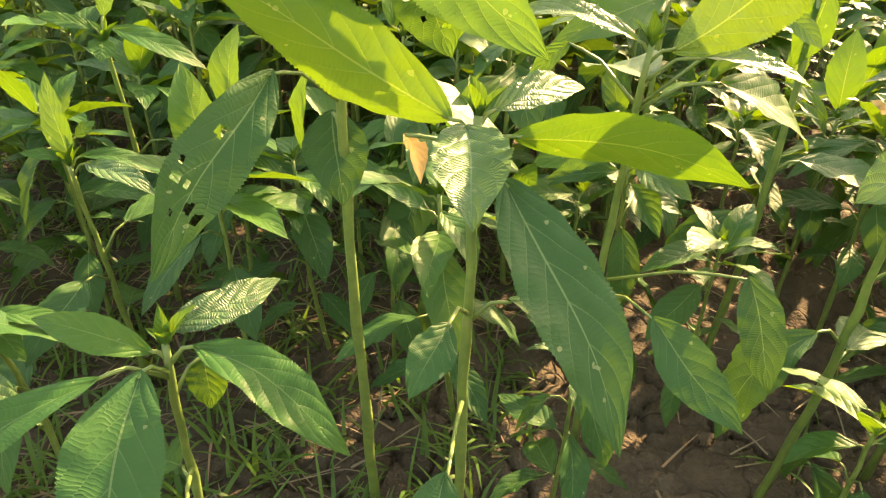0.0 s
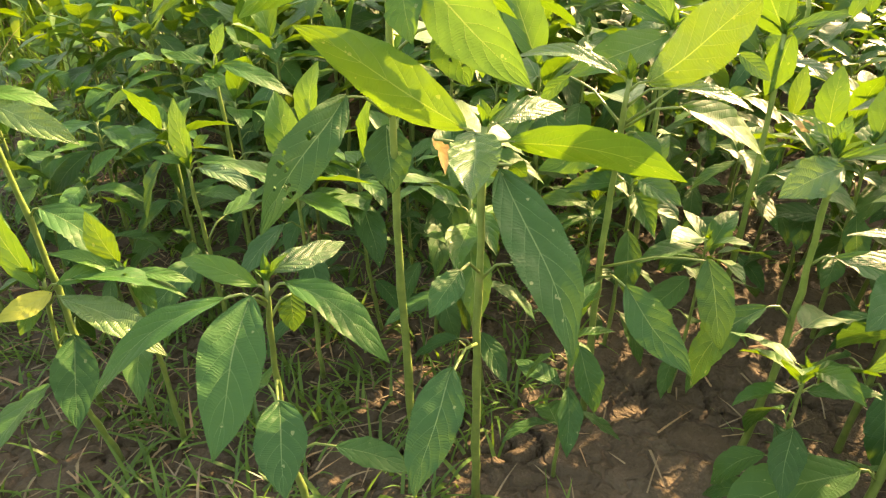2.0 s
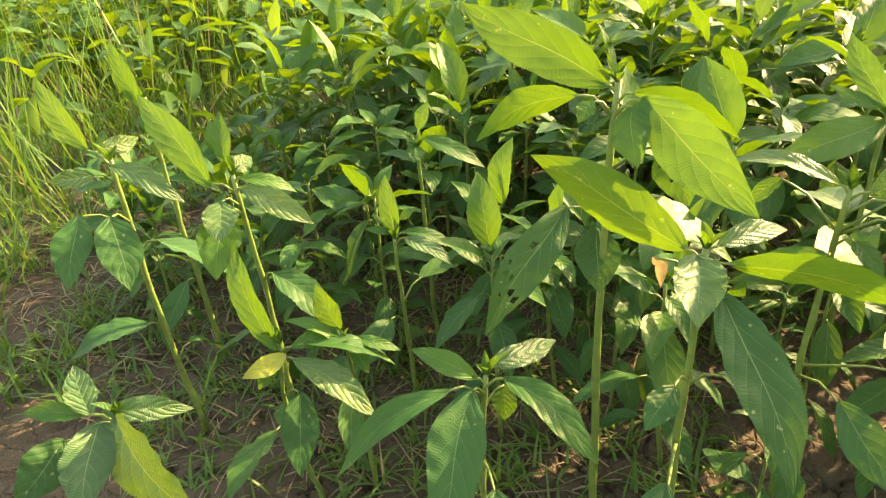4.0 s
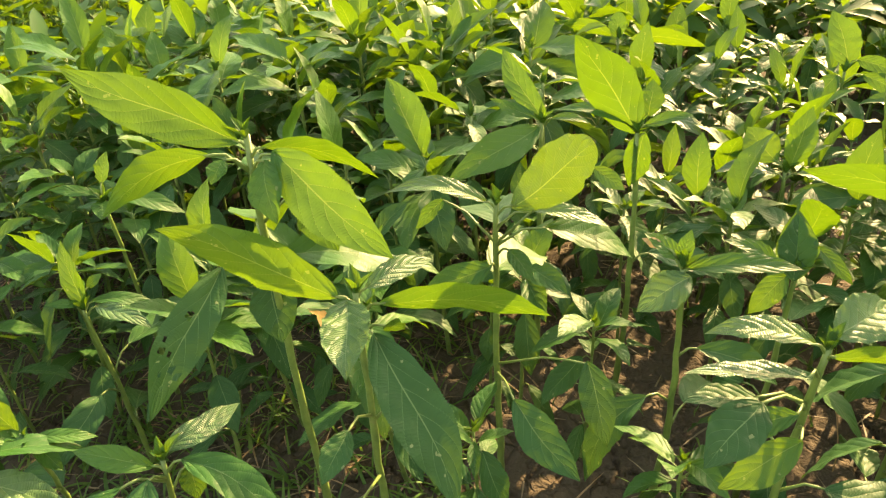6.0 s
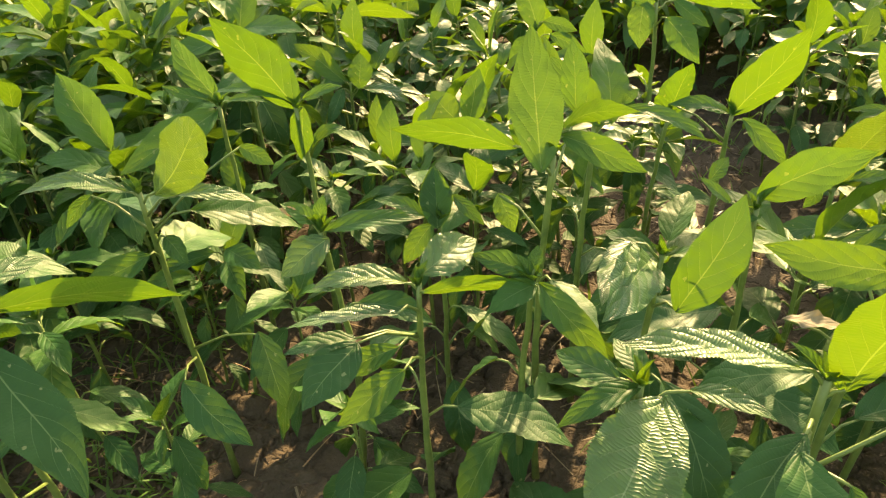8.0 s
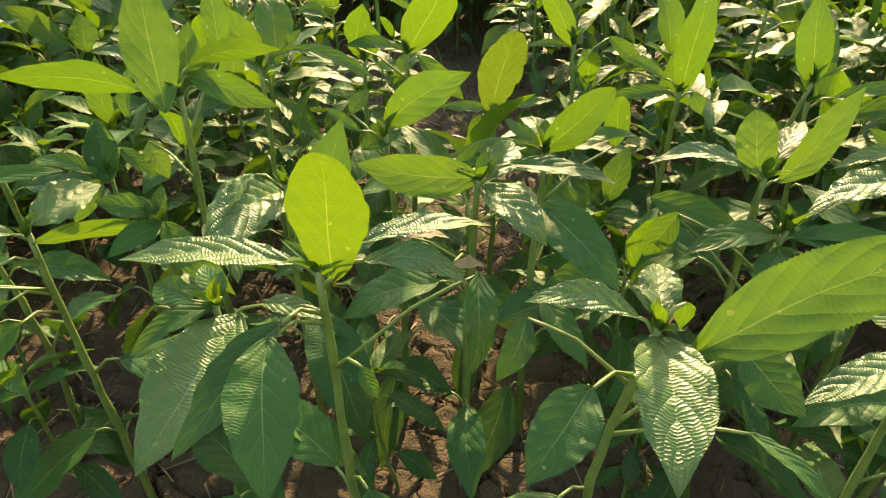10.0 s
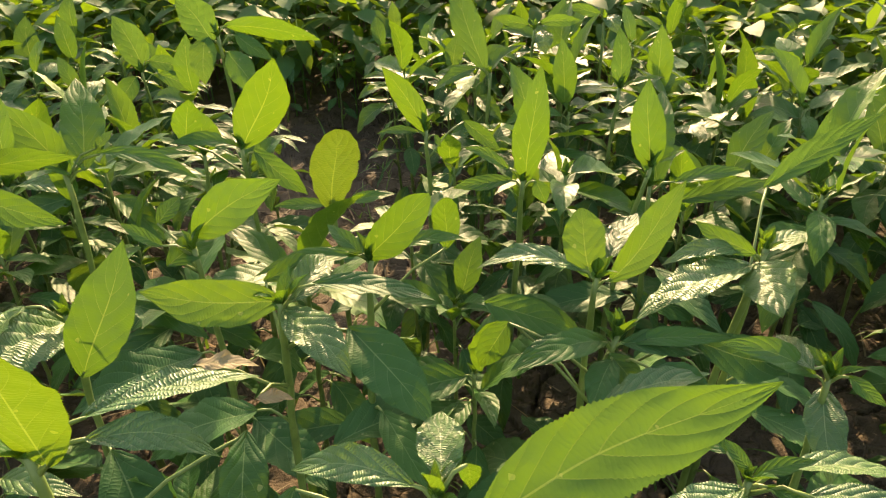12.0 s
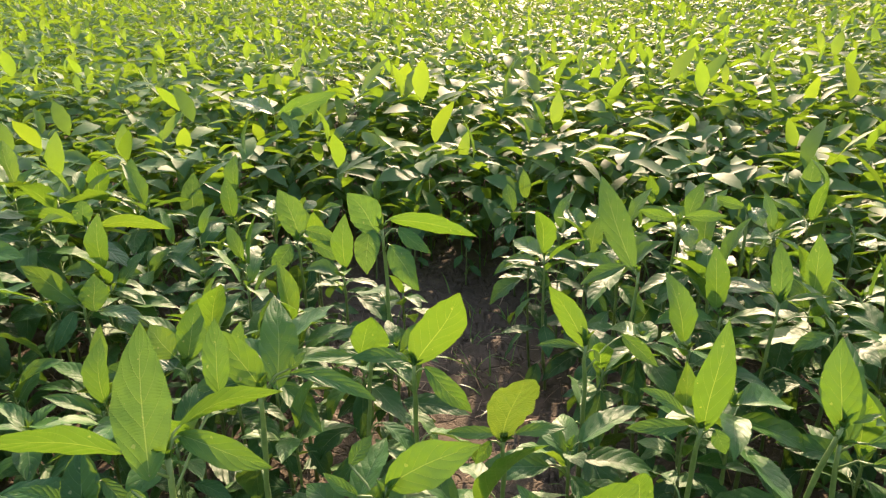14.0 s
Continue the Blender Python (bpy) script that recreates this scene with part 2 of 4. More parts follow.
def leaf_frame(base, az, el, roll):
    """The pose of a leaf whose blade runs from base towards az (clockwise from +y) and el degrees up."""
    a, e, r = radians(az), radians(el), radians(roll)
    c = Vector((math.sin(a) * math.cos(e), math.cos(a) * math.cos(e), math.sin(e)))
    wh = c.cross(Vector((0, 0, 1))).normalized()
    n0 = wh.cross(c)
    w = wh * math.cos(r) + n0 * math.sin(r)
    m = Matrix((w, c, w.cross(c))).transposed().to_4x4()
    m.translation = base
    return m


class Plant:
    """A jute plant: an Empty at its root, a stem and its leaves."""

    def __init__(self, root, apex, seed):
        self.rng = np.random.default_rng(seed)
        self.base = new("jute_plant")
        self.base.location = (root[0], root[1], 0)
        self.apex = Vector((apex[0] - root[0], apex[1] - root[1], apex[2]))
        bend = Vector((*self.rng.uniform(-0.014, 0.014, 2), 0))
        self.line = []
        for i in range(15):
            s = i / 14
            kink = Vector((*self.rng.uniform(-0.0012, 0.0012, 2), 0))
            self.line.append(self.apex * s + Vector((self.apex.x, self.apex.y, 0)) * (s * s - s) * 0.35 + bend * math.sin(math.pi * s) + kink)
        self.line[0].z = -0.012
        tall = self.apex.z
        thick = 0.0032 + 0.004 * min(1, tall / 0.5)
        radii = [thick * (1 - 0.45 * i / 14) * (1.0 + (0.16 if i % 3 == 0 else 0)) * 0.72 for i in range(15)]
        verts, faces = tube(self.line, radii, 8)
        part("stem", mesh_from("stem", verts, faces, STEM), self.base)

    def on_stem(self, z):
        s = max(0.02, min(1.0, z / self.apex.z)) * 14
        i = min(13, int(s))
        return self.line[i].lerp(self.line[i + 1], s - i)

    def leaf(self, base, az, el, length, ratio, bow, roll, fold, tint=0, holes=0, rows=112, own_stalk=True, blunt=False):
        """A leaf from a point in the plant's own space, with the stalk that carries it."""
        mat = (LEAF, YELLOW_LEAF, DRY_LEAF, RIBBED_LEAF, SHADED_LEAF)[tint]
        m = leaf_frame(base, az, el, roll)
        verts, faces, uvs = blade(self.rng, length, ratio, bow, fold, rows=112 if holes else rows if own_stalk else 24, cols=14 if holes else 10 if tint == 3 and own_stalk else 6 if own_stalk else 4,
                                  teeth=rows // 2 - 1 if own_stalk else 11, holes=7 if holes else 0, blunt=blunt, ruffle=(1.0, 1.0, 4.0, 1.4, 1.3)[tint], pleat=(1.0, 1.5, 1.0, 3.4, 1.5)[tint])
        if not own_stalk:
            return self.leaf_with_stalk(m, base, verts, faces, uvs, length, mat)
        ob = part("leaf", mesh_from("leaf", verts, faces, mat, uvs), self.base, ("", "pale yellow leaf", "withered brown leaf", "", "")[tint])
        ob.matrix_basis = m
        verts, faces = self.stalk(m, base, length)
        part("petiole", mesh_from("petiole", verts, faces, STEM), ob)
        return ob

    def leaf_with_stalk(self, m, base, verts, faces, uvs, length, mat):
        """Blade and stalk in one mesh, for plants further off."""
        v2, f2 = self.stalk(m, base, length)
        n = len(verts)
        slots = [0] * len(faces) + [1] * len(f2)
        me = mesh_from("leaf", list(verts) + v2, list(faces) + [[q + n for q in f] for f in f2], mat,
                       np.concatenate([uvs, np.zeros((len(v2), 2))]), more=(STEM,), slots=slots)
        ob = part("leaf", me, self.base)
        ob.matrix_basis = m
        return ob

    def stalk(self, m, base, length):
        gap = (Vector(base) - self.on_stem(base[2])).length
        foot = self.on_stem(max(0.03, base[2] - 0.55 * gap - 0.004))
        inv = m.inverted()
        a, d = inv @ foot, Vector((0, 0, 0))
        far = Vector((0, 0.02 * length, 0.0))
        mid = a.lerp(d, 0.55) + (inv.to_3x3() @ Vector((0, 0, 1))) * min(0.25 * gap, 0.008)
        pts = [a, a.lerp(mid, 0.5), mid, mid.lerp(d, 0.6), d + far]
        return tube(pts, (0.0019, 0.0015, 0.0013, 0.0013, 0.0010), 6)

    def bud(self):
        """The tuft of unfolding leaflets at the tip."""
        allv, allf, alluv, n = [], [], [], 0
        turn = self.rng.uniform(0, 360)
        for i in range(5):
            length = self.rng.uniform(0.016, 0.034)
            verts, faces, uvs = blade(self.rng, length, 0.36, 0.05, 0.7, rows=8, cols=4, teeth=4)
            m = leaf_frame(self.apex - Vector((0, 0, 0.004)), turn + i * 137, self.rng.uniform(35, 80), 0)
            allv += [m @ Vector(p) for p in verts]
            allf += [[q + n for q in f] for f in faces]
            alluv += list(uvs)
            n = len(allv)
        part("bud", mesh_from("bud", allv, allf, LEAF, alluv), self.base)

    def lower(self, count, top=0.8, low=0.3, own_stalk=True):
        """Older leaves further down the stem, with canopy shade put into their leaf colour."""
        turn = self.rng.uniform(0, 360)
        for i in range(count):
            s = top - (top - low) * (i + self.rng.uniform(0, 0.8)) / max(1, count)
            az = turn + 137 * i + self.rng.uniform(-25, 25)
            reach = self.rng.uniform(0.02, 0.042)
            here = self.on_stem(s * self.apex.z)
            base = here + Vector((math.sin(radians(az)) * reach, math.cos(radians(az)) * reach, reach * self.rng.uniform(0.2, 0.8)))
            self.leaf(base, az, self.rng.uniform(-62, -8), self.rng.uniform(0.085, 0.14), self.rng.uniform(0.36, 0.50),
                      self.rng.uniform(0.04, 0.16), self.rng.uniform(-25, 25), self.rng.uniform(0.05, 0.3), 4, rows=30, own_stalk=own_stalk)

    def crown(self, upright):
        """The young leaves round the tip: some spread, some upright."""
        turn = self.rng.uniform(0, 360)
        count = int(self.rng.integers(6, 9))
        for i in range(count):
            az = turn + 137.5 * i + self.rng.uniform(-20, 20)
            up = i < upright
            length = self.rng.uniform(0.10, 0.14) if up else self.rng.uniform(0.075, 0.14)
            reach = self.rng.uniform(0.008, 0.022)
            here = self.on_stem(self.apex.z * (1.0 - 0.022 * i))
            base = here + Vector((math.sin(radians(az)) * reach, math.cos(radians(az)) * reach, reach * 0.6))
            el = self.rng.uniform(48, 78) if up else self.rng.uniform(-30, 42)
            self.leaf(base, az, el, length, self.rng.uniform(0.36, 0.50), self.rng.uniform(0.03, 0.16),
                      self.rng.uniform(-22, 22), self.rng.uniform(0.05, 0.45), rows=30, own_stalk=False)


hero_count = 0
roots = []


def jute_plant(root, apex, lower, label=""):
    global hero_count
    hero_count += 1
    p = Plant(root, apex, 1000 + hero_count)
    p.bud()
    p.lower(lower + (1 if root[0] < 0.45 else 3), 0.72, 0.2)
    roots.append(root)
    tagged(p.base, label or "green jute plant with toothed leaves in cracked soil", "plant", "jute plants in the field")
    return p


def add_leaf(p, base, az, el, length, ratio, bow, roll, fold, tint=0, holes=0, blunt=False):
    p.leaf(Vector(base) - p.base.location, az, el, length, ratio, bow, roll, fold, tint, holes, blunt=blunt)


# ---- ground ----
def axis(marks, steps, out_lo, out_hi):
    """Grid lines: even steps between the marks, then ever wider ones out to the ends."""
    inner = np.concatenate([np.arange(lo, hi, st) for lo, hi, st in zip(marks, marks[1:], steps)] + [[marks[-1]]])
    left, right, d = [inner[0]], [inner[-1]], steps[0]
    while left[-1] > out_lo:
        d *= 1.35
        left.append(left[-1] - d)
    d = steps[-1]
    while right[-1] < out_hi:
        d *= 1.35
        right.append(right[-1] + d)
    return np.concatenate([left[:0:-1], inner, right[1:]])


def lump(x, y, scale, seed):
    """Smooth value noise on a plane."""
    rng = np.random.default_rng(seed)
    grid = rng.uniform(-1, 1, (128, 128))
    gx, gy = x * scale, y * scale
    ix, iy = np.floor(gx).astype(int), np.floor(gy).astype(int)
    fx, fy = gx - ix, gy - iy
    fx, fy = fx * fx * (3 - 2 * fx), fy * fy * (3 - 2 * fy)
    g = lambda a, b: grid[a % 128, b % 128]
    return (g(ix, iy) * (1 - fx) + g(ix + 1, iy) * fx) * (1 - fy) + (g(ix, iy + 1) * (1 - fx) + g(ix + 1, iy + 1) * fx) * fy


def ground_height(x, y):
    near = np.exp(-np.maximum(0, np.hypot(x - 0.5, y - 0.8) - 2.5) / 2.0)
    z = 0.012 * lump(x, y, 3.1, 1) + 0.004 * lump(x, y, 11.0, 2) + 0.004 * lump(x, y, 37.0, 3) + 0.0025 * lump(x, y, 83.0, 4)
    far = np.clip(np.hypot(x, y) - 3.0, 0, 60)
    rise = 0.026 * far * far / (far + 1.0)
    return z * near + rise


def build_ground():
    xs = axis((-1.5, -0.5, 1.45, 2.3), (0.014, 0.0042, 0.014), -700, 700)
    ys = axis((0.15, 0.42, 1.12, 2.4), (0.014, 0.0042, 0.014), -700, 1500)
    X, Y = np.meshgrid(xs, ys, indexing="ij")
    Z = ground_height(X, Y)
    # plates of dried mud, split apart by open cracks
    size = 0.082
    wx, wy = X + 0.024 * lump(X, Y, 19.0, 7) + 0.006 * lump(X, Y, 61.0, 17), Y + 0.024 * lump(X, Y, 19.0, 8) + 0.006 * lump(X, Y, 61.0, 18)
    cx, cy = np.floor(wx / size).astype(int), np.floor(wy / size).astype(int)
    rng = np.random.default_rng(5)
    jx, jy = rng.uniform(0.05, 0.95, (97, 89)), rng.uniform(0.05, 0.95, (97, 89))
    tip = rng.uniform(-1, 1, (97, 89))
    d1, d2, plate = np.full(X.shape, 9.0), np.full(X.shape, 9.0), np.zeros(X.shape)
    for ox in (-2, -1, 0, 1, 2):
        for oy in (-2, -1, 0, 1, 2):
            a, b = (cx + ox) % 97, (cy + oy) % 89
            d = np.hypot((cx + ox + jx[a, b]) * size - wx, (cy + oy + jy[a, b]) * size - wy)
            first = d < d1
            d2 = np.where(first, d1, np.minimum(d2, d))
            plate = np.where(first, tip[a, b], plate)
            d1 = np.where(first, d, d1)
    inside = (X > -1.5) & (X < 2.3) & (Y > 0.15) & (Y < 2.4)
    open_here = np.clip(0.45 + 1.1 * lump(X, Y, 7.0, 9), 0.0, 1.0)
    gap = np.clip(1 - (d2 - d1) / 0.0052, 0, 1)
    Z = Z - inside * (gap ** 0.8 * 0.022 * open_here) + inside * plate * 0.0018
    Z += inside * 0.0008 * np.clip((d2 - d1) / 0.03, 0, 1)
    nx, ny = len(xs), len(ys)
    verts = np.stack([X, Y, Z], -1).reshape(-1, 3).astype(np.float32)
    i, j = np.meshgrid(np.arange(nx - 1), np.arange(ny - 1), indexing="ij")
    a = (i * ny + j).ravel()
    quads = np.stack([a, a + ny, a + ny + 1, a + 1], -1).astype(np.int32)
    me = bpy.data.meshes.new("ground")
    me.vertices.add(len(verts))
    me.vertices.foreach_set("co", verts.ravel())
    me.loops.add(quads.size)
    me.loops.foreach_set("vertex_index", quads.ravel())
    me.polygons.add(len(quads))
    me.polygons.foreach_set("loop_start", np.arange(0, quads.size, 4, dtype=np.int32))
    me.polygons.foreach_set("use_smooth", np.ones(len(quads), bool))
    me.materials.append(SOIL)
    me.update(calc_edges=True)
    tagged(new("ground", me), "dry brown field soil split by cracks", "ground", kind="structure")


build_ground()

# ---- the jute plants close to the camera ----
p = jute_plant((0.120, 0.567), (0.131, 0.547, 0.460), 0, label="tall jute plant with a long drooping pale leaf")
add_leaf(p, (0.116, 0.538, 0.459), -115, 32, 0.149, 0.34, 0.05, -86, 0.15)
add_leaf(p, (0.152, 0.551, 0.450), 62, -15, 0.152, 0.30, 0.04, 68, 0.15)
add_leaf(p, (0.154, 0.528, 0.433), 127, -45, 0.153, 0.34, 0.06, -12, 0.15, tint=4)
add_leaf(p, (0.128, 0.537, 0.457), 157, -18, 0.075, 0.58, 0.05, 0, 0.40, tint=3)
add_leaf(p, (0.138, 0.552, 0.462), 33, -1, 0.070, 0.32, 0.10, -32, 0.15, tint=3)
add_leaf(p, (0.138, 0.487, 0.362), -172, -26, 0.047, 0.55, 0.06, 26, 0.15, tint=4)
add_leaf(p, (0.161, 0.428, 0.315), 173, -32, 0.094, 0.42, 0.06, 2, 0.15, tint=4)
add_leaf(p, (0.156, 0.543, 0.433), 21, -38, 0.026, 0.66, 0.06, 58, 0.15)
add_leaf(p, (0.096, 0.527, 0.451), 21, -71, 0.037, 0.36, 0.14, 30, 0.50, tint=2)
p = jute_plant((0.018, 0.603), (0.029, 0.583, 0.579), -1, label="tall jute plant with sunlit yellow-green leaves eaten into holes")
add_leaf(p, (0.022, 0.578, 0.575), -104, 27, 0.150, 0.32, 0.06, 80, 0.15)
add_leaf(p, (-0.000, 0.564, 0.567), -138, -19, 0.096, 0.36, 0.14, -74, 0.15)
add_leaf(p, (0.044, 0.583, 0.569), 56, -26, 0.104, 0.28, 0.12, 60, 0.15)
add_leaf(p, (0.053, 0.583, 0.564), 103, -33, 0.136, 0.39, 0.06, -56, 0.15)
add_leaf(p, (0.073, 0.591, 0.524), 116, -52, 0.056, 0.72, 0.05, -44, 0.15, holes=1)
add_leaf(p, (0.046, 0.578, 0.559), 144, -49, 0.056, 0.65, 0.06, -34, 0.15)
add_leaf(p, (0.014, 0.567, 0.562), -176, -33, 0.025, 0.75, 0.06, 12, 0.15)
add_leaf(p, (0.003, 0.540, 0.470), -170, -39, 0.138, 0.31, 0.06, 46, 0.15, tint=4, holes=1)
add_leaf(p, (0.007, 0.600, 0.425), 145, -56, 0.066, 0.70, 0.06, -3, 0.15, tint=4)
# three leaves added on the hidden side to keep sun off the drooping one
add_leaf(p, (0.011, 0.616, 0.506), 9, -27, 0.164, 0.45, 0.10, -18, 0.15)
add_leaf(p, (-0.013, 0.624, 0.475), -31, -31, 0.167, 0.45, 0.10, -0, 0.15)
add_leaf(p, (-0.008, 0.647, 0.421), 51, -24, 0.150, 0.45, 0.10, -15, 0.15)
p = jute_plant((-0.022, 0.451), (-0.012, 0.431, 0.345), 0, label="young jute plant with broad dark green leaves")
add_leaf(p, (-0.018, 0.425, 0.341), -107, 17, 0.067, 0.34, 0.16, 34, 0.15)
add_leaf(p, (-0.011, 0.435, 0.350), 24, -0, 0.074, 0.34, 0.10, -34, 0.15, tint=3)
add_leaf(p, (0.004, 0.438, 0.342), 89, -29, 0.108, 0.32, 0.14, -10, 0.15)
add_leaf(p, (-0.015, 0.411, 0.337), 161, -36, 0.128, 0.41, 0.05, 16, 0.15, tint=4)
add_leaf(p, (-0.028, 0.395, 0.343), -157, -21, 0.118, 0.24, 0.12, 8, 0.15)
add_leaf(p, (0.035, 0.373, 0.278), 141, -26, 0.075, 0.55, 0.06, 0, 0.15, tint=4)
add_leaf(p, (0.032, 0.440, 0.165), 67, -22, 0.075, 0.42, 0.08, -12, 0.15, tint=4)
add_leaf(p, (-0.009, 0.454, 0.318), 146, -60, 0.034, 0.75, 0.06, 0, 0.15)
p = jute_plant((-0.304, 0.429), (-0.294, 0.409, 0.280), 1, label="young jute plant with an upright sunlit leaf")
add_leaf(p, (-0.296, 0.402, 0.273), -71, 53, 0.140, 0.30, 0.08, 50, 0.15)
add_leaf(p, (-0.285, 0.407, 0.266), -160, -10, 0.055, 0.45, 0.08, 48, 0.15, tint=1)
add_leaf(p, (-0.275, 0.412, 0.262), 67, -37, 0.119, 0.32, 0.08, -18, 0.15, tint=3)
add_leaf(p, (-0.274, 0.409, 0.214), 140, -44, 0.097, 0.47, 0.05, 10, 0.15, tint=4)
add_leaf(p, (-0.281, 0.415, 0.274), 19, -0, 0.064, 0.36, 0.10, -34, 0.15)
add_leaf(p, (-0.271, 0.426, 0.276), 45, -25, 0.113, 0.28, 0.12, -2, 0.15)
add_leaf(p, (-0.289, 0.400, 0.264), -151, -49, 0.047, 0.50, 0.06, 44, 0.15)
p = jute_plant((-0.260, 0.488), (-0.250, 0.468, 0.262), 1, label="small jute plant with one upright leaf")
add_leaf(p, (-0.258, 0.470, 0.275), -88, 59, 0.063, 0.54, 0.05, 61, 0.15)
add_leaf(p, (-0.246, 0.476, 0.263), 51, -21, 0.062, 0.30, 0.12, -23, 0.15)
add_leaf(p, (-0.245, 0.470, 0.256), 85, -50, 0.041, 0.50, 0.06, -20, 0.15)
add_leaf(p, (-0.253, 0.465, 0.263), -130, 29, 0.073, 0.25, 0.15, 17, 0.15)
p = jute_plant((-0.328, 0.659), (-0.319, 0.639, 0.308), 2, label="small jute plant in weedy grass")
add_leaf(p, (-0.318, 0.640, 0.308), -50, 57, 0.092, 0.39, 0.06, 38, 0.15)
add_leaf(p, (-0.308, 0.650, 0.306), 92, -12, 0.087, 0.32, 0.10, -19, 0.15, tint=3)
add_leaf(p, (-0.312, 0.650, 0.313), 42, -27, 0.086, 0.25, 0.15, -29, 0.15)
add_leaf(p, (-0.317, 0.654, 0.331), 31, 28, 0.024, 0.60, 0.06, -41, 0.15)
add_leaf(p, (-0.321, 0.638, 0.313), -132, 19, 0.039, 0.35, 0.06, 34, 0.15)
p = jute_plant((-0.399, 0.803), (-0.389, 0.783, 0.384), 2, label="small jute plant in weedy grass")
add_leaf(p, (-0.391, 0.782, 0.385), 149, -35, 0.032, 0.90, 0.06, 15, 0.15)
add_leaf(p, (-0.385, 0.793, 0.395), 58, -29, 0.107, 0.30, 0.10, -36, 0.15)
add_leaf(p, (-0.399, 0.779, 0.398), -133, 18, 0.055, 0.35, 0.06, 38, 0.15)
add_leaf(p, (-0.392, 0.791, 0.408), 18, 62, 0.046, 0.57, 0.06, -21, 0.15)
p = jute_plant((-0.413, 0.485), (-0.403, 0.465, 0.448), 2, label="jute plant with pale sunlit leaves among weeds")
add_leaf(p, (-0.420, 0.445, 0.439), -90, 40, 0.153, 0.30, 0.06, 64, 0.15)
add_leaf(p, (-0.398, 0.438, 0.424), 134, -31, 0.058, 0.75, 0.05, 12, 0.15, tint=3)
add_leaf(p, (-0.392, 0.464, 0.433), 61, -30, 0.098, 0.34, 0.08, -36, 0.15, tint=3)
add_leaf(p, (-0.404, 0.467, 0.453), -3, 10, 0.032, 0.75, 0.06, -56, 0.15, tint=3)
add_leaf(p, (-0.395, 0.469, 0.445), 35, -26, 0.071, 0.28, 0.12, -44, 0.15)
add_leaf(p, (-0.403, 0.440, 0.412), 146, -50, 0.086, 0.60, 0.06, 22, 0.15)
p = jute_plant((-0.558, 0.413), (-0.548, 0.393, 0.466), 2, label="jute plant with pale sunlit leaves among weeds")
add_leaf(p, (-0.575, 0.378, 0.477), -93, 48, 0.111, 0.33, 0.06, 62, 0.15)
add_leaf(p, (-0.560, 0.372, 0.449), -155, 3, 0.050, 0.50, 0.08, 60, 0.15, tint=3)
add_leaf(p, (-0.547, 0.388, 0.457), 60, -29, 0.101, 0.30, 0.10, -32, 0.15, tint=3)
add_leaf(p, (-0.531, 0.363, 0.402), 115, -47, 0.098, 0.55, 0.06, 0, 0.15, tint=4)
add_leaf(p, (-0.564, 0.339, 0.406), 142, -44, 0.096, 0.50, 0.06, 8, 0.15, tint=4)
add_leaf(p, (-0.561, 0.390, 0.477), 6, 2, 0.049, 0.49, 0.08, -70, 0.15, tint=3)
p = jute_plant((-0.690, 0.541), (-0.680, 0.521, 0.494), 2, label="jute plant with pale sunlit leaves among weeds")
add_leaf(p, (-0.673, 0.510, 0.486), -98, 72, 0.097, 0.33, 0.06, 68, 0.15)
add_leaf(p, (-0.680, 0.518, 0.484), 33, -25, 0.042, 0.35, 0.06, -40, 0.15)
p = jute_plant((-0.295, 0.236), (-0.285, 0.216, 0.319), 0, label="short jute plant in full low sunlight")
add_leaf(p, (-0.305, 0.200, 0.320), -73, 33, 0.055, 0.55, 0.06, 0, 0.15, tint=3)
add_leaf(p, (-0.297, 0.209, 0.323), 34, -16, 0.081, 0.31, 0.12, -48, 0.15, tint=3)
add_leaf(p, (-0.298, 0.201, 0.313), 135, -27, 0.089, 0.53, 0.10, 22, 0.15, tint=3)
add_leaf(p, (-0.287, 0.212, 0.315), 91, -22, 0.143, 0.45, 0.10, -60, 0.15, tint=3)
add_leaf(p, (-0.310, 0.196, 0.320), -127, 4, 0.060, 0.32, 0.10, 32, 0.15)
add_leaf(p, (-0.319, 0.175, 0.300), 172, -26, 0.064, 0.69, 0.08, 46, 0.15, tint=4)
p = jute_plant((0.189, 0.758), (0.200, 0.738, 0.457), -1, label="jute plant with a broad upright sunlit leaf")
add_leaf(p, (0.216, 0.739, 0.454), 118, 44, 0.135, 0.42, 0.06, 79, 0.15, tint=3, blunt=True)
add_leaf(p, (0.190, 0.737, 0.458), -100, 5, 0.108, 0.24, 0.14, 22, 0.15, tint=3)
add_leaf(p, (0.237, 0.740, 0.450), 83, -12, 0.080, 0.28, 0.12, -22, 0.15, tint=3)
add_leaf(p, (0.253, 0.735, 0.436), 43, -33, 0.143, 0.30, 0.08, -44, 0.15)
add_leaf(p, (0.242, 0.632, 0.290), 118, -32, 0.098, 0.42, 0.06, -30, 0.15, tint=4)
add_leaf(p, (0.305, 0.697, 0.301), 147, -52, 0.089, 0.42, 0.06, -17, 0.15, tint=4)
add_leaf(p, (0.135, 0.757, 0.446), -128, -39, 0.045, 0.40, 0.06, 46, 0.15)
add_leaf(p, (0.288, 0.811, 0.472), 88, -36, 0.042, 0.50, 0.06, -53, 0.15)
add_leaf(p, (0.195, 0.725, 0.387), -114, -18, 0.079, 0.42, 0.06, 41, 0.15)
add_leaf(p, (0.213, 0.738, 0.403), 132, -19, 0.049, 0.45, 0.06, -23, 0.15)
# two leaves added on the far side, to shade the neighbour's drooping leaf
add_leaf(p, (0.186, 0.758, 0.361), 12, -23, 0.150, 0.46, 0.10, -14, 0.15, tint=4)
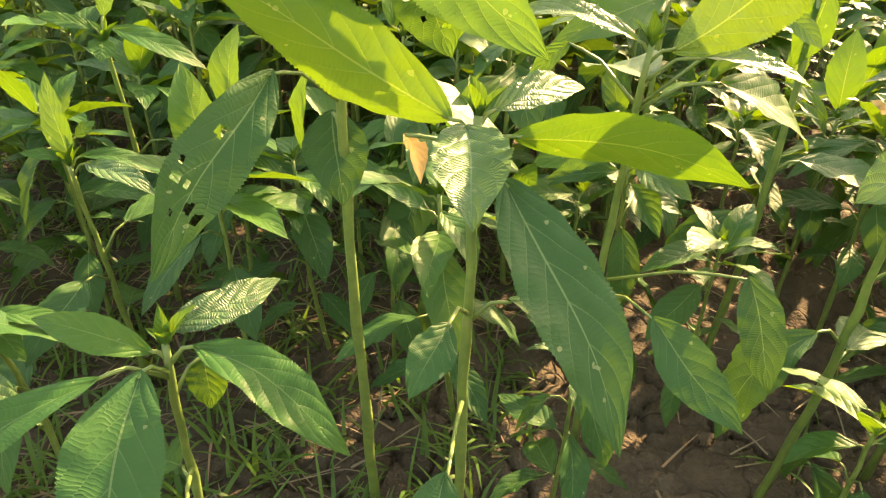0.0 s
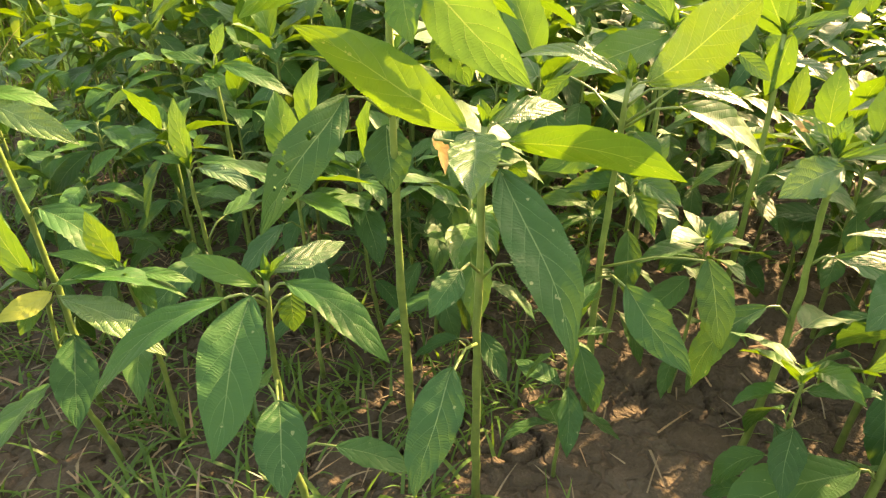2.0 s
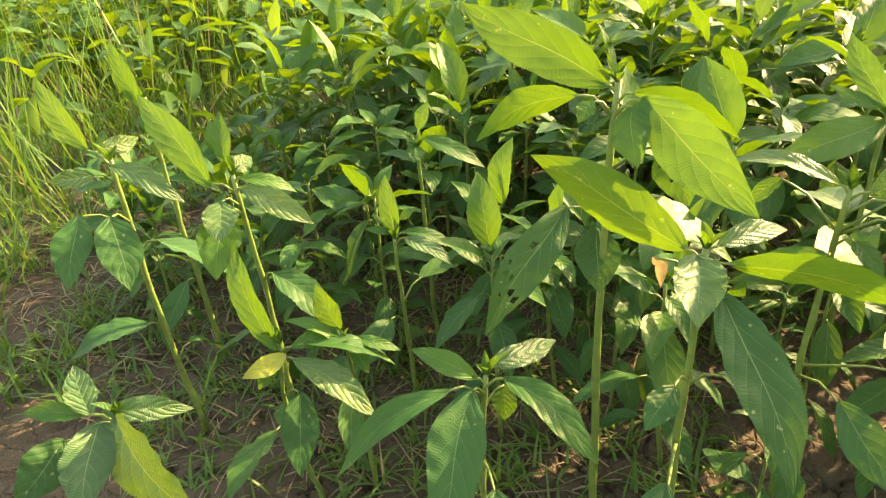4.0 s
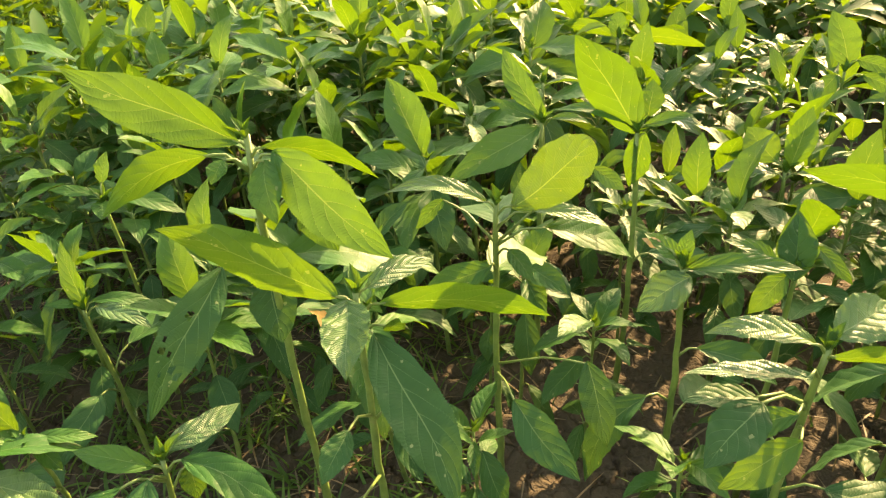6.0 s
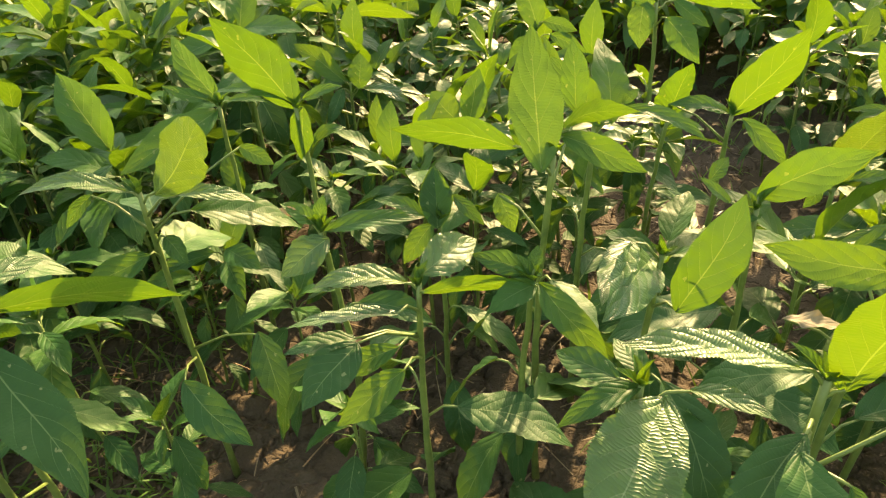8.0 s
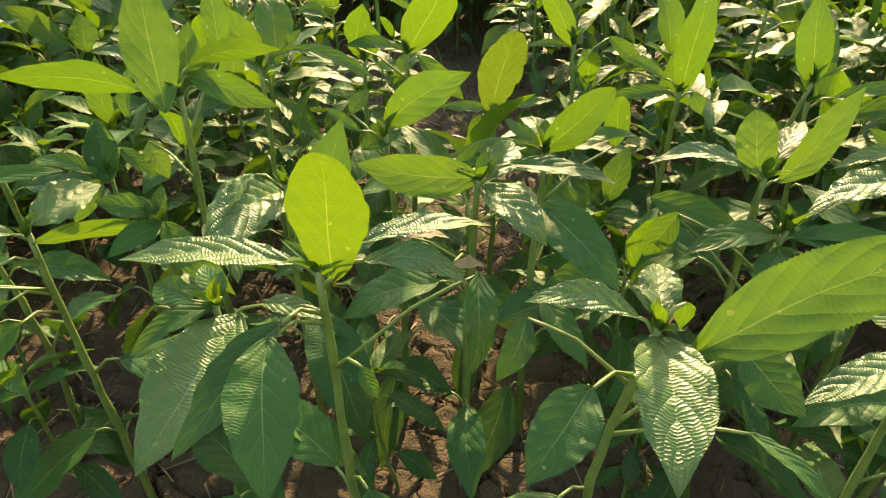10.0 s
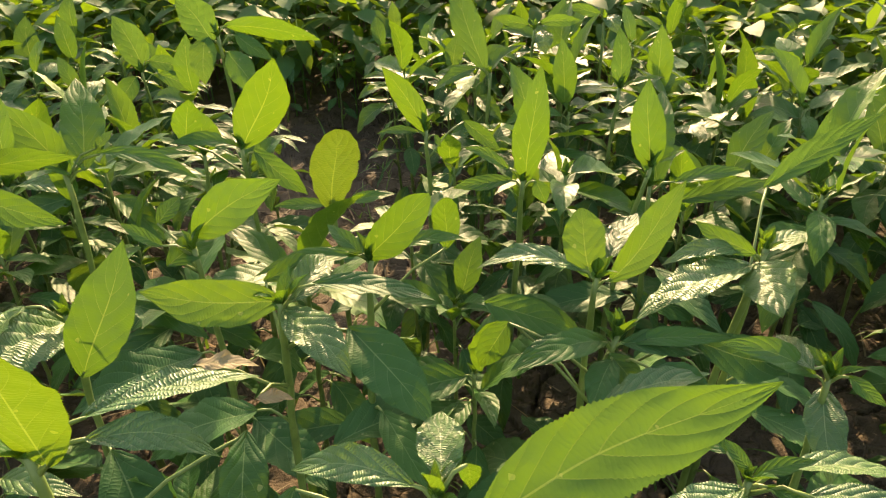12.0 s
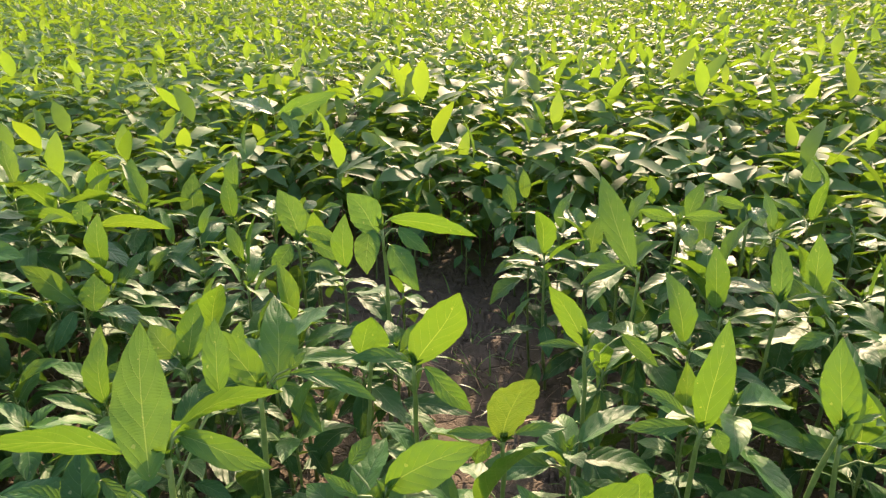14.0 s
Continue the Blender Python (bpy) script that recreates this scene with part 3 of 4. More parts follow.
add_leaf(p, (0.202, 0.748, 0.427), -29, -20, 0.153, 0.42, 0.10, 9, 0.15, tint=4)
p = jute_plant((0.312, 0.952), (0.323, 0.932, 0.469), 2, label="jute plant with pale upright leaf catching the sun")
add_leaf(p, (0.325, 0.932, 0.470), -110, 57, 0.144, 0.45, 0.06, -81, 0.15)
add_leaf(p, (0.331, 0.935, 0.478), 87, 14, 0.055, 0.35, 0.10, -36, 0.15)
add_leaf(p, (0.313, 0.935, 0.478), -92, 9, 0.093, 0.25, 0.12, 28, 0.15)
add_leaf(p, (0.331, 0.932, 0.469), -104, -79, 0.072, 0.50, 0.06, 62, 0.15)
p = jute_plant((0.178, 1.033), (0.190, 1.013, 0.447), 2)
add_leaf(p, (0.189, 1.014, 0.450), -49, 41, 0.123, 0.30, 0.06, 35, 0.15)
add_leaf(p, (0.184, 1.010, 0.442), -141, -14, 0.158, 0.33, 0.06, 44, 0.15)
add_leaf(p, (0.202, 1.016, 0.452), 86, -7, 0.054, 0.30, 0.10, -20, 0.15)
add_leaf(p, (0.179, 1.013, 0.452), -94, 23, 0.068, 0.30, 0.06, 36, 0.15)
p = jute_plant((0.487, 0.635), (0.497, 0.615, 0.420), 1, label="jute plant with finely ribbed arching leaves")
add_leaf(p, (0.487, 0.614, 0.422), -100, 3, 0.082, 0.34, 0.18, 14, 0.15, tint=3)
add_leaf(p, (0.501, 0.612, 0.414), 81, -5, 0.106, 0.24, 0.06, 76, 0.15)
add_leaf(p, (0.502, 0.620, 0.427), 45, 4, 0.067, 0.63, 0.08, -26, 0.15, tint=3)
add_leaf(p, (0.482, 0.583, 0.412), -106, 4, 0.093, 0.26, 0.06, -2, 0.15, tint=3)
add_leaf(p, (0.449, 0.559, 0.402), -146, -17, 0.070, 0.56, 0.06, 24, 0.15, tint=4)
add_leaf(p, (0.447, 0.568, 0.399), -119, 8, 0.061, 0.42, 0.06, 6, 0.15, tint=4)
add_leaf(p, (0.479, 0.578, 0.379), -109, -9, 0.066, 0.36, 0.06, 42, 0.15)
add_leaf(p, (0.484, 0.568, 0.362), -122, -24, 0.073, 0.42, 0.06, 53, 0.15)
p = jute_plant((0.589, 0.656), (0.599, 0.636, 0.408), 2)
add_leaf(p, (0.601, 0.633, 0.405), -124, -11, 0.054, 0.50, 0.08, 29, 0.15)
add_leaf(p, (0.604, 0.632, 0.405), 136, -30, 0.093, 0.32, 0.18, -31, 0.15)
add_leaf(p, (0.596, 0.640, 0.411), -73, 12, 0.057, 0.42, 0.10, 32, 0.15)
add_leaf(p, (0.600, 0.641, 0.414), 19, 54, 0.023, 0.60, 0.06, -6, 0.15)
p = jute_plant((0.377, 0.741), (0.387, 0.721, 0.413), 3)
add_leaf(p, (0.367, 0.727, 0.431), -89, 20, 0.021, 0.49, 0.10, 52, 0.15, tint=2)
add_leaf(p, (0.395, 0.718, 0.406), -129, -22, 0.062, 0.62, 0.05, 42, 0.15, tint=3)
add_leaf(p, (0.392, 0.721, 0.413), 82, 2, 0.102, 0.25, 0.12, -20, 0.15)
add_leaf(p, (0.385, 0.725, 0.421), -84, 30, 0.043, 0.50, 0.06, 32, 0.15)
add_leaf(p, (0.386, 0.724, 0.419), 17, 55, 0.032, 0.50, 0.06, -18, 0.15)
p = jute_plant((0.491, 0.835), (0.502, 0.815, 0.370), 3)
add_leaf(p, (0.501, 0.811, 0.363), -9, 59, 0.069, 0.60, 0.06, 7, 0.15)
add_leaf(p, (0.517, 0.830, 0.392), 119, -36, 0.052, 0.35, 0.10, -24, 0.15)
add_leaf(p, (0.493, 0.812, 0.364), -129, -40, 0.057, 0.50, 0.06, 35, 0.15)
add_leaf(p, (0.485, 0.817, 0.372), -82, 19, 0.063, 0.35, 0.10, 28, 0.15)
add_leaf(p, (0.499, 0.809, 0.361), -2, 59, 0.073, 0.55, 0.05, 0, 0.15, tint=4)
p = jute_plant((0.612, 0.748), (0.622, 0.728, 0.485), 2, label="jute plant crowned by a tall upright half-shaded leaf")
add_leaf(p, (0.610, 0.710, 0.479), -5, 59, 0.136, 0.38, 0.04, 0, 0.15)
add_leaf(p, (0.587, 0.728, 0.496), -94, 13, 0.120, 0.30, 0.06, -80, 0.15)
add_leaf(p, (0.631, 0.743, 0.506), 56, -5, 0.105, 0.26, 0.10, 68, 0.15)
add_leaf(p, (0.631, 0.739, 0.500), 101, -23, 0.089, 0.33, 0.06, -64, 0.15)
add_leaf(p, (0.655, 0.811, 0.494), -4, 59, 0.077, 0.40, 0.05, 12, 0.15)
add_leaf(p, (0.571, 0.765, 0.426), 148, -49, 0.044, 0.60, 0.06, -32, 0.15)
p = jute_plant((0.738, 0.445), (0.748, 0.425, 0.486), 0, label="jute plant with a broad round upright sunlit leaf")
add_leaf(p, (0.757, 0.422, 0.478), 172, 69, 0.113, 0.41, 0.04, 16, 0.10, blunt=True)
add_leaf(p, (0.735, 0.428, 0.490), -83, 5, 0.102, 0.27, 0.06, 2, 0.15, tint=3)
add_leaf(p, (0.776, 0.431, 0.496), 76, -9, 0.090, 0.27, 0.12, -4, 0.15, tint=3)
add_leaf(p, (0.777, 0.425, 0.488), 104, -15, 0.065, 0.31, 0.18, -16, 0.15, tint=3)
add_leaf(p, (0.726, 0.393, 0.474), -129, -27, 0.092, 0.34, 0.08, 2, 0.15, tint=4)
add_leaf(p, (0.720, 0.381, 0.474), -178, -20, 0.090, 0.46, 0.06, 0, 0.15, tint=4)
add_leaf(p, (0.849, 0.436, 0.458), -162, -35, 0.068, 0.43, 0.08, 40, 0.15, tint=4)
add_leaf(p, (0.767, 0.403, 0.421), 154, -36, 0.023, 0.50, 0.06, -18, 0.15)
p = jute_plant((0.656, 0.513), (0.666, 0.493, 0.416), 0)
add_leaf(p, (0.681, 0.486, 0.407), -147, -18, 0.124, 0.52, 0.08, 8, 0.15, tint=3)
add_leaf(p, (0.699, 0.489, 0.413), 120, -1, 0.057, 0.31, 0.16, -16, 0.15, tint=3)
add_leaf(p, (0.665, 0.492, 0.415), -110, -15, 0.067, 0.30, 0.16, 16, 0.15)
add_leaf(p, (0.670, 0.496, 0.419), -24, 5, 0.043, 0.50, 0.06, 12, 0.15)
add_leaf(p, (0.650, 0.495, 0.420), -40, -13, 0.063, 0.40, 0.06, 21, 0.15)
p = jute_plant((0.929, 0.381), (0.939, 0.361, 0.460), 0, label="jute plant with a large flat leaf and ribbed front leaf")
add_leaf(p, (0.993, 0.327, 0.396), 146, -19, 0.058, 0.24, 0.08, 2, 0.15, tint=4)
add_leaf(p, (0.956, 0.350, 0.451), 109, 37, 0.157, 0.29, 0.03, -42, 0.12)
add_leaf(p, (0.938, 0.358, 0.455), -163, -7, 0.099, 0.46, 0.10, 0, 0.30, tint=3)
add_leaf(p, (0.929, 0.367, 0.465), -59, -6, 0.068, 0.30, 0.20, 12, 0.15, tint=3)
add_leaf(p, (0.943, 0.365, 0.467), 16, 8, 0.041, 0.67, 0.06, 0, 0.40, tint=3)
add_leaf(p, (0.890, 0.331, 0.452), -131, -18, 0.064, 0.55, 0.06, 24, 0.15, tint=4)
add_leaf(p, (0.872, 0.396, 0.450), -135, -37, 0.044, 0.47, 0.08, 28, 0.15, tint=4)
add_leaf(p, (1.014, 0.381, 0.409), 154, -22, 0.054, 0.64, 0.06, -32, 0.15, tint=4)
add_leaf(p, (0.956, 0.365, 0.473), 32, -76, 0.027, 0.48, 0.06, 12, 0.15)
p = jute_plant((0.868, 0.595), (0.878, 0.575, 0.447), 1, label="jute plant with ribbed leaves catching low sun")
add_leaf(p, (0.879, 0.575, 0.447), -74, 6, 0.106, 0.36, 0.06, 62, 0.15)
add_leaf(p, (0.881, 0.571, 0.442), 151, -15, 0.079, 0.45, 0.10, -8, 0.15, tint=3)
add_leaf(p, (0.888, 0.573, 0.448), 33, 9, 0.055, 0.52, 0.06, -24, 0.40, tint=3)
add_leaf(p, (0.905, 0.575, 0.458), 108, -10, 0.091, 0.26, 0.08, -14, 0.15, tint=4)
add_leaf(p, (0.924, 0.545, 0.433), 152, -23, 0.095, 0.45, 0.08, -24, 0.15, tint=4)
add_leaf(p, (0.867, 0.638, 0.429), 64, 1, 0.056, 0.34, 0.12, -44, 0.15)
add_leaf(p, (0.804, 0.594, 0.390), 105, -4, 0.051, 0.35, 0.10, 2, 0.15, tint=2)
add_leaf(p, (0.849, 0.546, 0.385), 105, -5, 0.028, 0.40, 0.10, -20, 0.15, tint=2)
p = jute_plant((0.702, 0.665), (0.712, 0.645, 0.425), 1, label="jute plant with an upright half-shaded leaf")
add_leaf(p, (0.721, 0.608, 0.390), 60, 59, 0.113, 0.44, 0.05, -46, 0.15)
add_leaf(p, (0.706, 0.660, 0.410), -150, 6, 0.121, 0.42, 0.10, 39, 0.15, tint=3)
add_leaf(p, (0.685, 0.646, 0.437), -154, -11, 0.080, 0.44, 0.08, -8, 0.15, tint=3)
p = jute_plant((1.131, 0.594), (1.141, 0.574, 0.416), 2, label="jute plant with twin upright sunlit leaves")
add_leaf(p, (1.136, 0.575, 0.416), 1, 60, 0.060, 0.64, 0.05, 24, 0.15, blunt=True)
add_leaf(p, (1.152, 0.570, 0.413), 73, 42, 0.109, 0.32, 0.05, -52, 0.15)
add_leaf(p, (1.167, 0.602, 0.413), 53, 19, 0.063, 0.50, 0.06, 8, 0.15, tint=3)
add_leaf(p, (1.129, 0.580, 0.422), -70, -0, 0.090, 0.28, 0.16, 12, 0.15, tint=3)
add_leaf(p, (1.131, 0.577, 0.356), -50, 8, 0.089, 0.42, 0.06, 40, 0.15, tint=4)
p = jute_plant((1.268, 0.558), (1.278, 0.538, 0.439), 2, label="jute plant with drooping glossy ribbed leaves")
add_leaf(p, (1.263, 0.535, 0.427), -93, -16, 0.113, 0.40, 0.10, 0, 0.15, tint=3)
add_leaf(p, (1.268, 0.538, 0.434), -30, 13, 0.057, 0.34, 0.08, 66, 0.15)
add_leaf(p, (1.267, 0.549, 0.433), -74, -11, 0.071, 0.29, 0.16, 16, 0.15, tint=3)
add_leaf(p, (1.268, 0.534, 0.428), -162, -9, 0.064, 0.69, 0.08, -30, 0.15, tint=3)
add_leaf(p, (1.274, 0.537, 0.435), 77, 3, 0.058, 0.36, 0.10, -2, 0.15, tint=3)
add_leaf(p, (1.278, 0.540, 0.441), 66, 61, 0.018, 0.60, 0.06, -13, 0.15)
add_leaf(p, (1.348, 0.629, 0.444), 106, 38, 0.120, 0.22, 0.06, -33, 0.15)
p = jute_plant((1.120, 0.537), (1.130, 0.517, 0.394), 1)
add_leaf(p, (1.124, 0.519, 0.392), -101, 4, 0.088, 0.30, 0.12, 25, 0.15)
add_leaf(p, (1.138, 0.511, 0.393), 108, 4, 0.082, 0.22, 0.08, -20, 0.15)
add_leaf(p, (1.124, 0.512, 0.384), 158, -33, 0.040, 0.60, 0.06, -34, 0.15)
add_leaf(p, (1.052, 0.606, 0.388), 123, -12, 0.081, 0.42, 0.10, -35, 0.15)
add_leaf(p, (1.055, 0.560, 0.398), -72, -64, 0.054, 0.50, 0.06, 57, 0.15)
p = jute_plant((1.124, 0.382), (1.134, 0.362, 0.402), 1)
add_leaf(p, (1.130, 0.359, 0.397), -94, -13, 0.085, 0.38, 0.08, -2, 0.15, tint=3)
add_leaf(p, (1.161, 0.358, 0.406), 98, -15, 0.085, 0.27, 0.10, 4, 0.15, tint=3)
add_leaf(p, (1.155, 0.336, 0.409), 118, -5, 0.067, 0.30, 0.10, 4, 0.15, tint=3)
add_leaf(p, (1.137, 0.385, 0.400), -1, -9, 0.034, 0.50, 0.10, 38, 0.15)
add_leaf(p, (1.154, 0.340, 0.378), 178, -21, 0.037, 0.59, 0.06, -32, 0.15, tint=4)
add_leaf(p, (1.137, 0.361, 0.404), 115, 31, 0.037, 0.30, 0.10, -19, 0.15)
add_leaf(p, (1.141, 0.354, 0.402), 136, 7, 0.031, 0.30, 0.08, -32, 0.15)
add_leaf(p, (1.137, 0.364, 0.406), -23, 26, 0.024, 0.40, 0.06, 25, 0.15)
p = jute_plant((0.940, 0.857), (0.950, 0.837, 0.384), 3)
add_leaf(p, (0.948, 0.836, 0.382), 174, 61, 0.140, 0.38, 0.06, 17, 0.15, tint=3, blunt=True)
add_leaf(p, (0.964, 0.838, 0.389), 96, 5, 0.059, 0.30, 0.10, -25, 0.15)
add_leaf(p, (0.942, 0.840, 0.389), -86, 4, 0.059, 0.30, 0.10, 32, 0.15)
add_leaf(p, (0.935, 0.837, 0.383), -117, -44, 0.031, 0.50, 0.06, 40, 0.15)
p = jute_plant((0.948, 0.667), (0.958, 0.647, 0.426), 2)
add_leaf(p, (0.958, 0.647, 0.426), 125, 50, 0.093, 0.38, 0.06, -84, 0.15, blunt=True)
add_leaf(p, (0.982, 0.648, 0.434), 102, 4, 0.063, 0.28, 0.10, -23, 0.15)
add_leaf(p, (1.032, 0.661, 0.416), -170, 86, 0.055, 0.50, 0.06, 5, 0.15, blunt=True)
add_leaf(p, (0.951, 0.650, 0.430), -27, 14, 0.051, 0.30, 0.06, 18, 0.15)
add_leaf(p, (0.952, 0.651, 0.432), -90, -3, 0.093, 0.20, 0.08, 23, 0.15)
p = jute_plant((0.849, 0.959), (0.859, 0.939, 0.431), 3)
add_leaf(p, (0.861, 0.939, 0.431), 133, 59, 0.134, 0.44, 0.06, 60, 0.15)
add_leaf(p, (0.872, 0.937, 0.426), 115, -43, 0.082, 0.36, 0.10, -35, 0.15)
add_leaf(p, (0.857, 0.940, 0.434), -91, 11, 0.079, 0.30, 0.10, 27, 0.15)
add_leaf(p, (0.794, 0.968, 0.436), 126, 71, 0.060, 0.60, 0.06, 55, 0.15)
p = jute_plant((1.093, 1.023), (1.103, 1.003, 0.400), 3)
add_leaf(p, (1.104, 1.002, 0.397), -88, 60, 0.112, 0.32, 0.06, -87, 0.15)
add_leaf(p, (1.095, 1.004, 0.398), -78, 0, 0.060, 0.25, 0.10, 27, 0.15)
add_leaf(p, (1.115, 0.997, 0.394), 147, -59, 0.019, 0.50, 0.06, -27, 0.15)
add_leaf(p, (1.167, 1.028, 0.397), 116, -39, 0.070, 0.35, 0.06, -57, 0.15)
p = jute_plant((1.149, 0.807), (1.159, 0.787, 0.410), 3)
add_leaf(p, (1.163, 0.785, 0.409), 71, 83, 0.132, 0.30, 0.06, -44, 0.15)
add_leaf(p, (1.148, 0.792, 0.410), -74, -8, 0.068, 0.30, 0.10, 32, 0.15)
add_leaf(p, (1.173, 0.781, 0.410), 157, -54, 0.028, 0.70, 0.06, -34, 0.15)
add_leaf(p, (1.147, 0.798, 0.422), -60, 23, 0.057, 0.30, 0.10, 32, 0.15)
p = jute_plant((1.290, 0.770), (1.300, 0.750, 0.400), 3)
add_leaf(p, (1.306, 0.746, 0.401), 29, 36, 0.130, 0.36, 0.06, 6, 0.15)
add_leaf(p, (1.323, 0.737, 0.405), 122, 16, 0.078, 0.28, 0.10, -25, 0.15)
add_leaf(p, (1.324, 0.725, 0.387), 102, 9, 0.109, 0.24, 0.06, -36, 0.15)
p = jute_plant((0.673, 0.890), (0.683, 0.870, 0.459), 3)
add_leaf(p, (0.702, 0.872, 0.456), -3, 35, 0.121, 0.37, 0.06, -7, 0.15)
add_leaf(p, (0.687, 0.868, 0.455), -65, 51, 0.096, 0.40, 0.06, 43, 0.15)
add_leaf(p, (0.716, 0.880, 0.468), 99, -22, 0.103, 0.22, 0.12, -23, 0.15)
add_leaf(p, (0.679, 0.871, 0.462), -90, 25, 0.042, 0.30, 0.10, 30, 0.15)
add_leaf(p, (0.715, 0.883, 0.473), 63, 33, 0.026, 0.50, 0.06, -35, 0.15)
p = jute_plant((0.797, 1.051), (0.807, 1.031, 0.394), 3)
add_leaf(p, (0.807, 1.032, 0.396), 38, 83, 0.058, 0.85, 0.06, -37, 0.15)
add_leaf(p, (0.797, 1.032, 0.395), -92, 4, 0.090, 0.25, 0.10, 24, 0.15)
add_leaf(p, (0.820, 1.029, 0.389), 102, -18, 0.040, 0.40, 0.06, -30, 0.15)
p = jute_plant((1.439, 1.105), (1.449, 1.085, 0.397), 4)
add_leaf(p, (1.451, 1.083, 0.396), 18, 61, 0.100, 0.33, 0.06, 17, 0.15)
add_leaf(p, (1.456, 1.082, 0.401), 122, 15, 0.062, 0.25, 0.10, -26, 0.15)
add_leaf(p, (1.485, 1.052, 0.385), 144, -32, 0.022, 0.60, 0.06, -52, 0.15)
p = jute_plant((1.276, 1.267), (1.286, 1.247, 0.395), 4)
add_leaf(p, (1.278, 1.252, 0.398), -5, 42, 0.200, 0.27, 0.06, 29, 0.15)
add_leaf(p, (1.265, 1.260, 0.403), -80, -26, 0.086, 0.35, 0.12, 33, 0.15)
p = jute_plant((0.322, 2.185), (0.332, 2.165, 0.222), 4)
add_leaf(p, (0.322, 2.173, 0.237), 11, 67, 0.156, 0.45, 0.05, -18, 0.15)
add_leaf(p, (0.434, 2.170, 0.219), 38, 64, 0.090, 0.66, 0.05, -42, 0.15)
add_leaf(p, (0.353, 2.148, 0.214), 119, -19, 0.171, 0.34, 0.10, -54, 0.15)
add_leaf(p, (0.266, 2.186, 0.247), -80, 3, 0.229, 0.26, 0.10, 32, 0.15)
add_leaf(p, (0.317, 2.150, 0.207), -146, -46, 0.099, 0.61, 0.08, 40, 0.15, tint=4)
p = jute_plant((0.655, 1.676), (0.665, 1.656, 0.351), 4)
add_leaf(p, (0.672, 1.658, 0.358), -41, 57, 0.119, 0.54, 0.05, 28, 0.15)
add_leaf(p, (0.685, 1.662, 0.371), 105, -15, 0.077, 0.45, 0.10, -60, 0.15)
add_leaf(p, (0.651, 1.654, 0.342), -128, -40, 0.076, 0.57, 0.08, 56, 0.15)
add_leaf(p, (0.699, 1.649, 0.346), 121, -19, 0.096, 0.36, 0.10, -54, 0.15)
p = jute_plant((0.832, 1.331), (0.842, 1.311, 0.484), 4)
add_leaf(p, (0.835, 1.310, 0.477), -53, 48, 0.088, 0.66, 0.05, 44, 0.15)
add_leaf(p, (0.857, 1.315, 0.498), 103, -11, 0.153, 0.26, 0.06, 78, 0.15)
add_leaf(p, (0.820, 1.315, 0.484), -169, -53, 0.082, 0.56, 0.06, 0, 0.15)
add_leaf(p, (0.855, 1.279, 0.464), 152, -33, 0.100, 0.46, 0.06, -50, 0.15)
add_leaf(p, (0.870, 1.307, 0.484), 124, -31, 0.073, 0.39, 0.10, -52, 0.15)
p = jute_plant((1.956, 1.766), (1.966, 1.746, 0.313), 4)
add_leaf(p, (1.968, 1.748, 0.318), 36, 64, 0.138, 0.38, 0.05, 0, 0.15)
add_leaf(p, (1.956, 1.748, 0.316), -78, 8, 0.094, 0.34, 0.10, 70, 0.15)
add_leaf(p, (1.986, 1.747, 0.323), 96, 6, 0.085, 0.38, 0.10, -66, 0.15)
p = jute_plant((1.425, 1.424), (1.435, 1.404, 0.424), 4)
add_leaf(p, (1.448, 1.400, 0.420), -169, -36, 0.059, 0.69, 0.10, -6, 0.15, tint=3)
add_leaf(p, (1.424, 1.409, 0.432), -76, 13, 0.072, 0.34, 0.10, 68, 0.15)
add_leaf(p, (1.447, 1.407, 0.435), 98, 0, 0.086, 0.29, 0.10, -66, 0.15)
p = jute_plant((1.287, 0.768), (1.297, 0.748, 0.423), 3)
add_leaf(p, (1.296, 0.747, 0.420), -0, 76, 0.101, 0.40, 0.06, 39, 0.15)
add_leaf(p, (1.304, 0.745, 0.428), 115, 30, 0.032, 0.30, 0.10, -27, 0.15)
p = jute_plant((0.800, 0.723), (0.810, 0.703, 0.435), 3)
add_leaf(p, (0.812, 0.709, 0.446), 106, 31, 0.100, 0.42, 0.06, -70, 0.15)
add_leaf(p, (0.787, 0.694, 0.426), 47, 15, 0.055, 0.50, 0.06, -47, 0.15, blunt=True)
add_leaf(p, (0.785, 0.702, 0.442), -78, 39, 0.039, 0.35, 0.06, 28, 0.15)
add_leaf(p, (0.778, 0.747, 0.442), 46, 26, 0.035, 0.50, 0.06, -41, 0.15)
p = jute_plant((1.121, 0.534), (1.131, 0.514, 0.400), 2)
add_leaf(p, (1.115, 0.515, 0.395), -90, -7, 0.076, 0.34, 0.14, 0, 0.15, tint=4)
add_leaf(p, (1.133, 0.510, 0.394), 107, -9, 0.074, 0.34, 0.08, -28, 0.15, tint=4)
add_leaf(p, (1.123, 0.506, 0.383), -135, -15, 0.051, 0.52, 0.06, 0, 0.15, tint=4)
add_leaf(p, (1.098, 0.472, 0.375), 102, 16, 0.082, 0.34, 0.08, 0, 0.15, tint=3)
add_leaf(p, (1.142, 0.482, 0.389), 149, -12, 0.058, 0.61, 0.08, -42, 0.15, tint=4)
add_leaf(p, (1.192, 0.495, 0.391), 117, -11, 0.082, 0.46, 0.08, -46, 0.15, tint=4)
p = jute_plant((1.278, 0.571), (1.288, 0.551, 0.421), 2)
add_leaf(p, (1.285, 0.554, 0.421), -35, 15, 0.055, 0.25, 0.10, 30, 0.15)
add_leaf(p, (1.285, 0.547, 0.412), -157, 7, 0.075, 0.50, 0.06, -25, 0.15, tint=3)
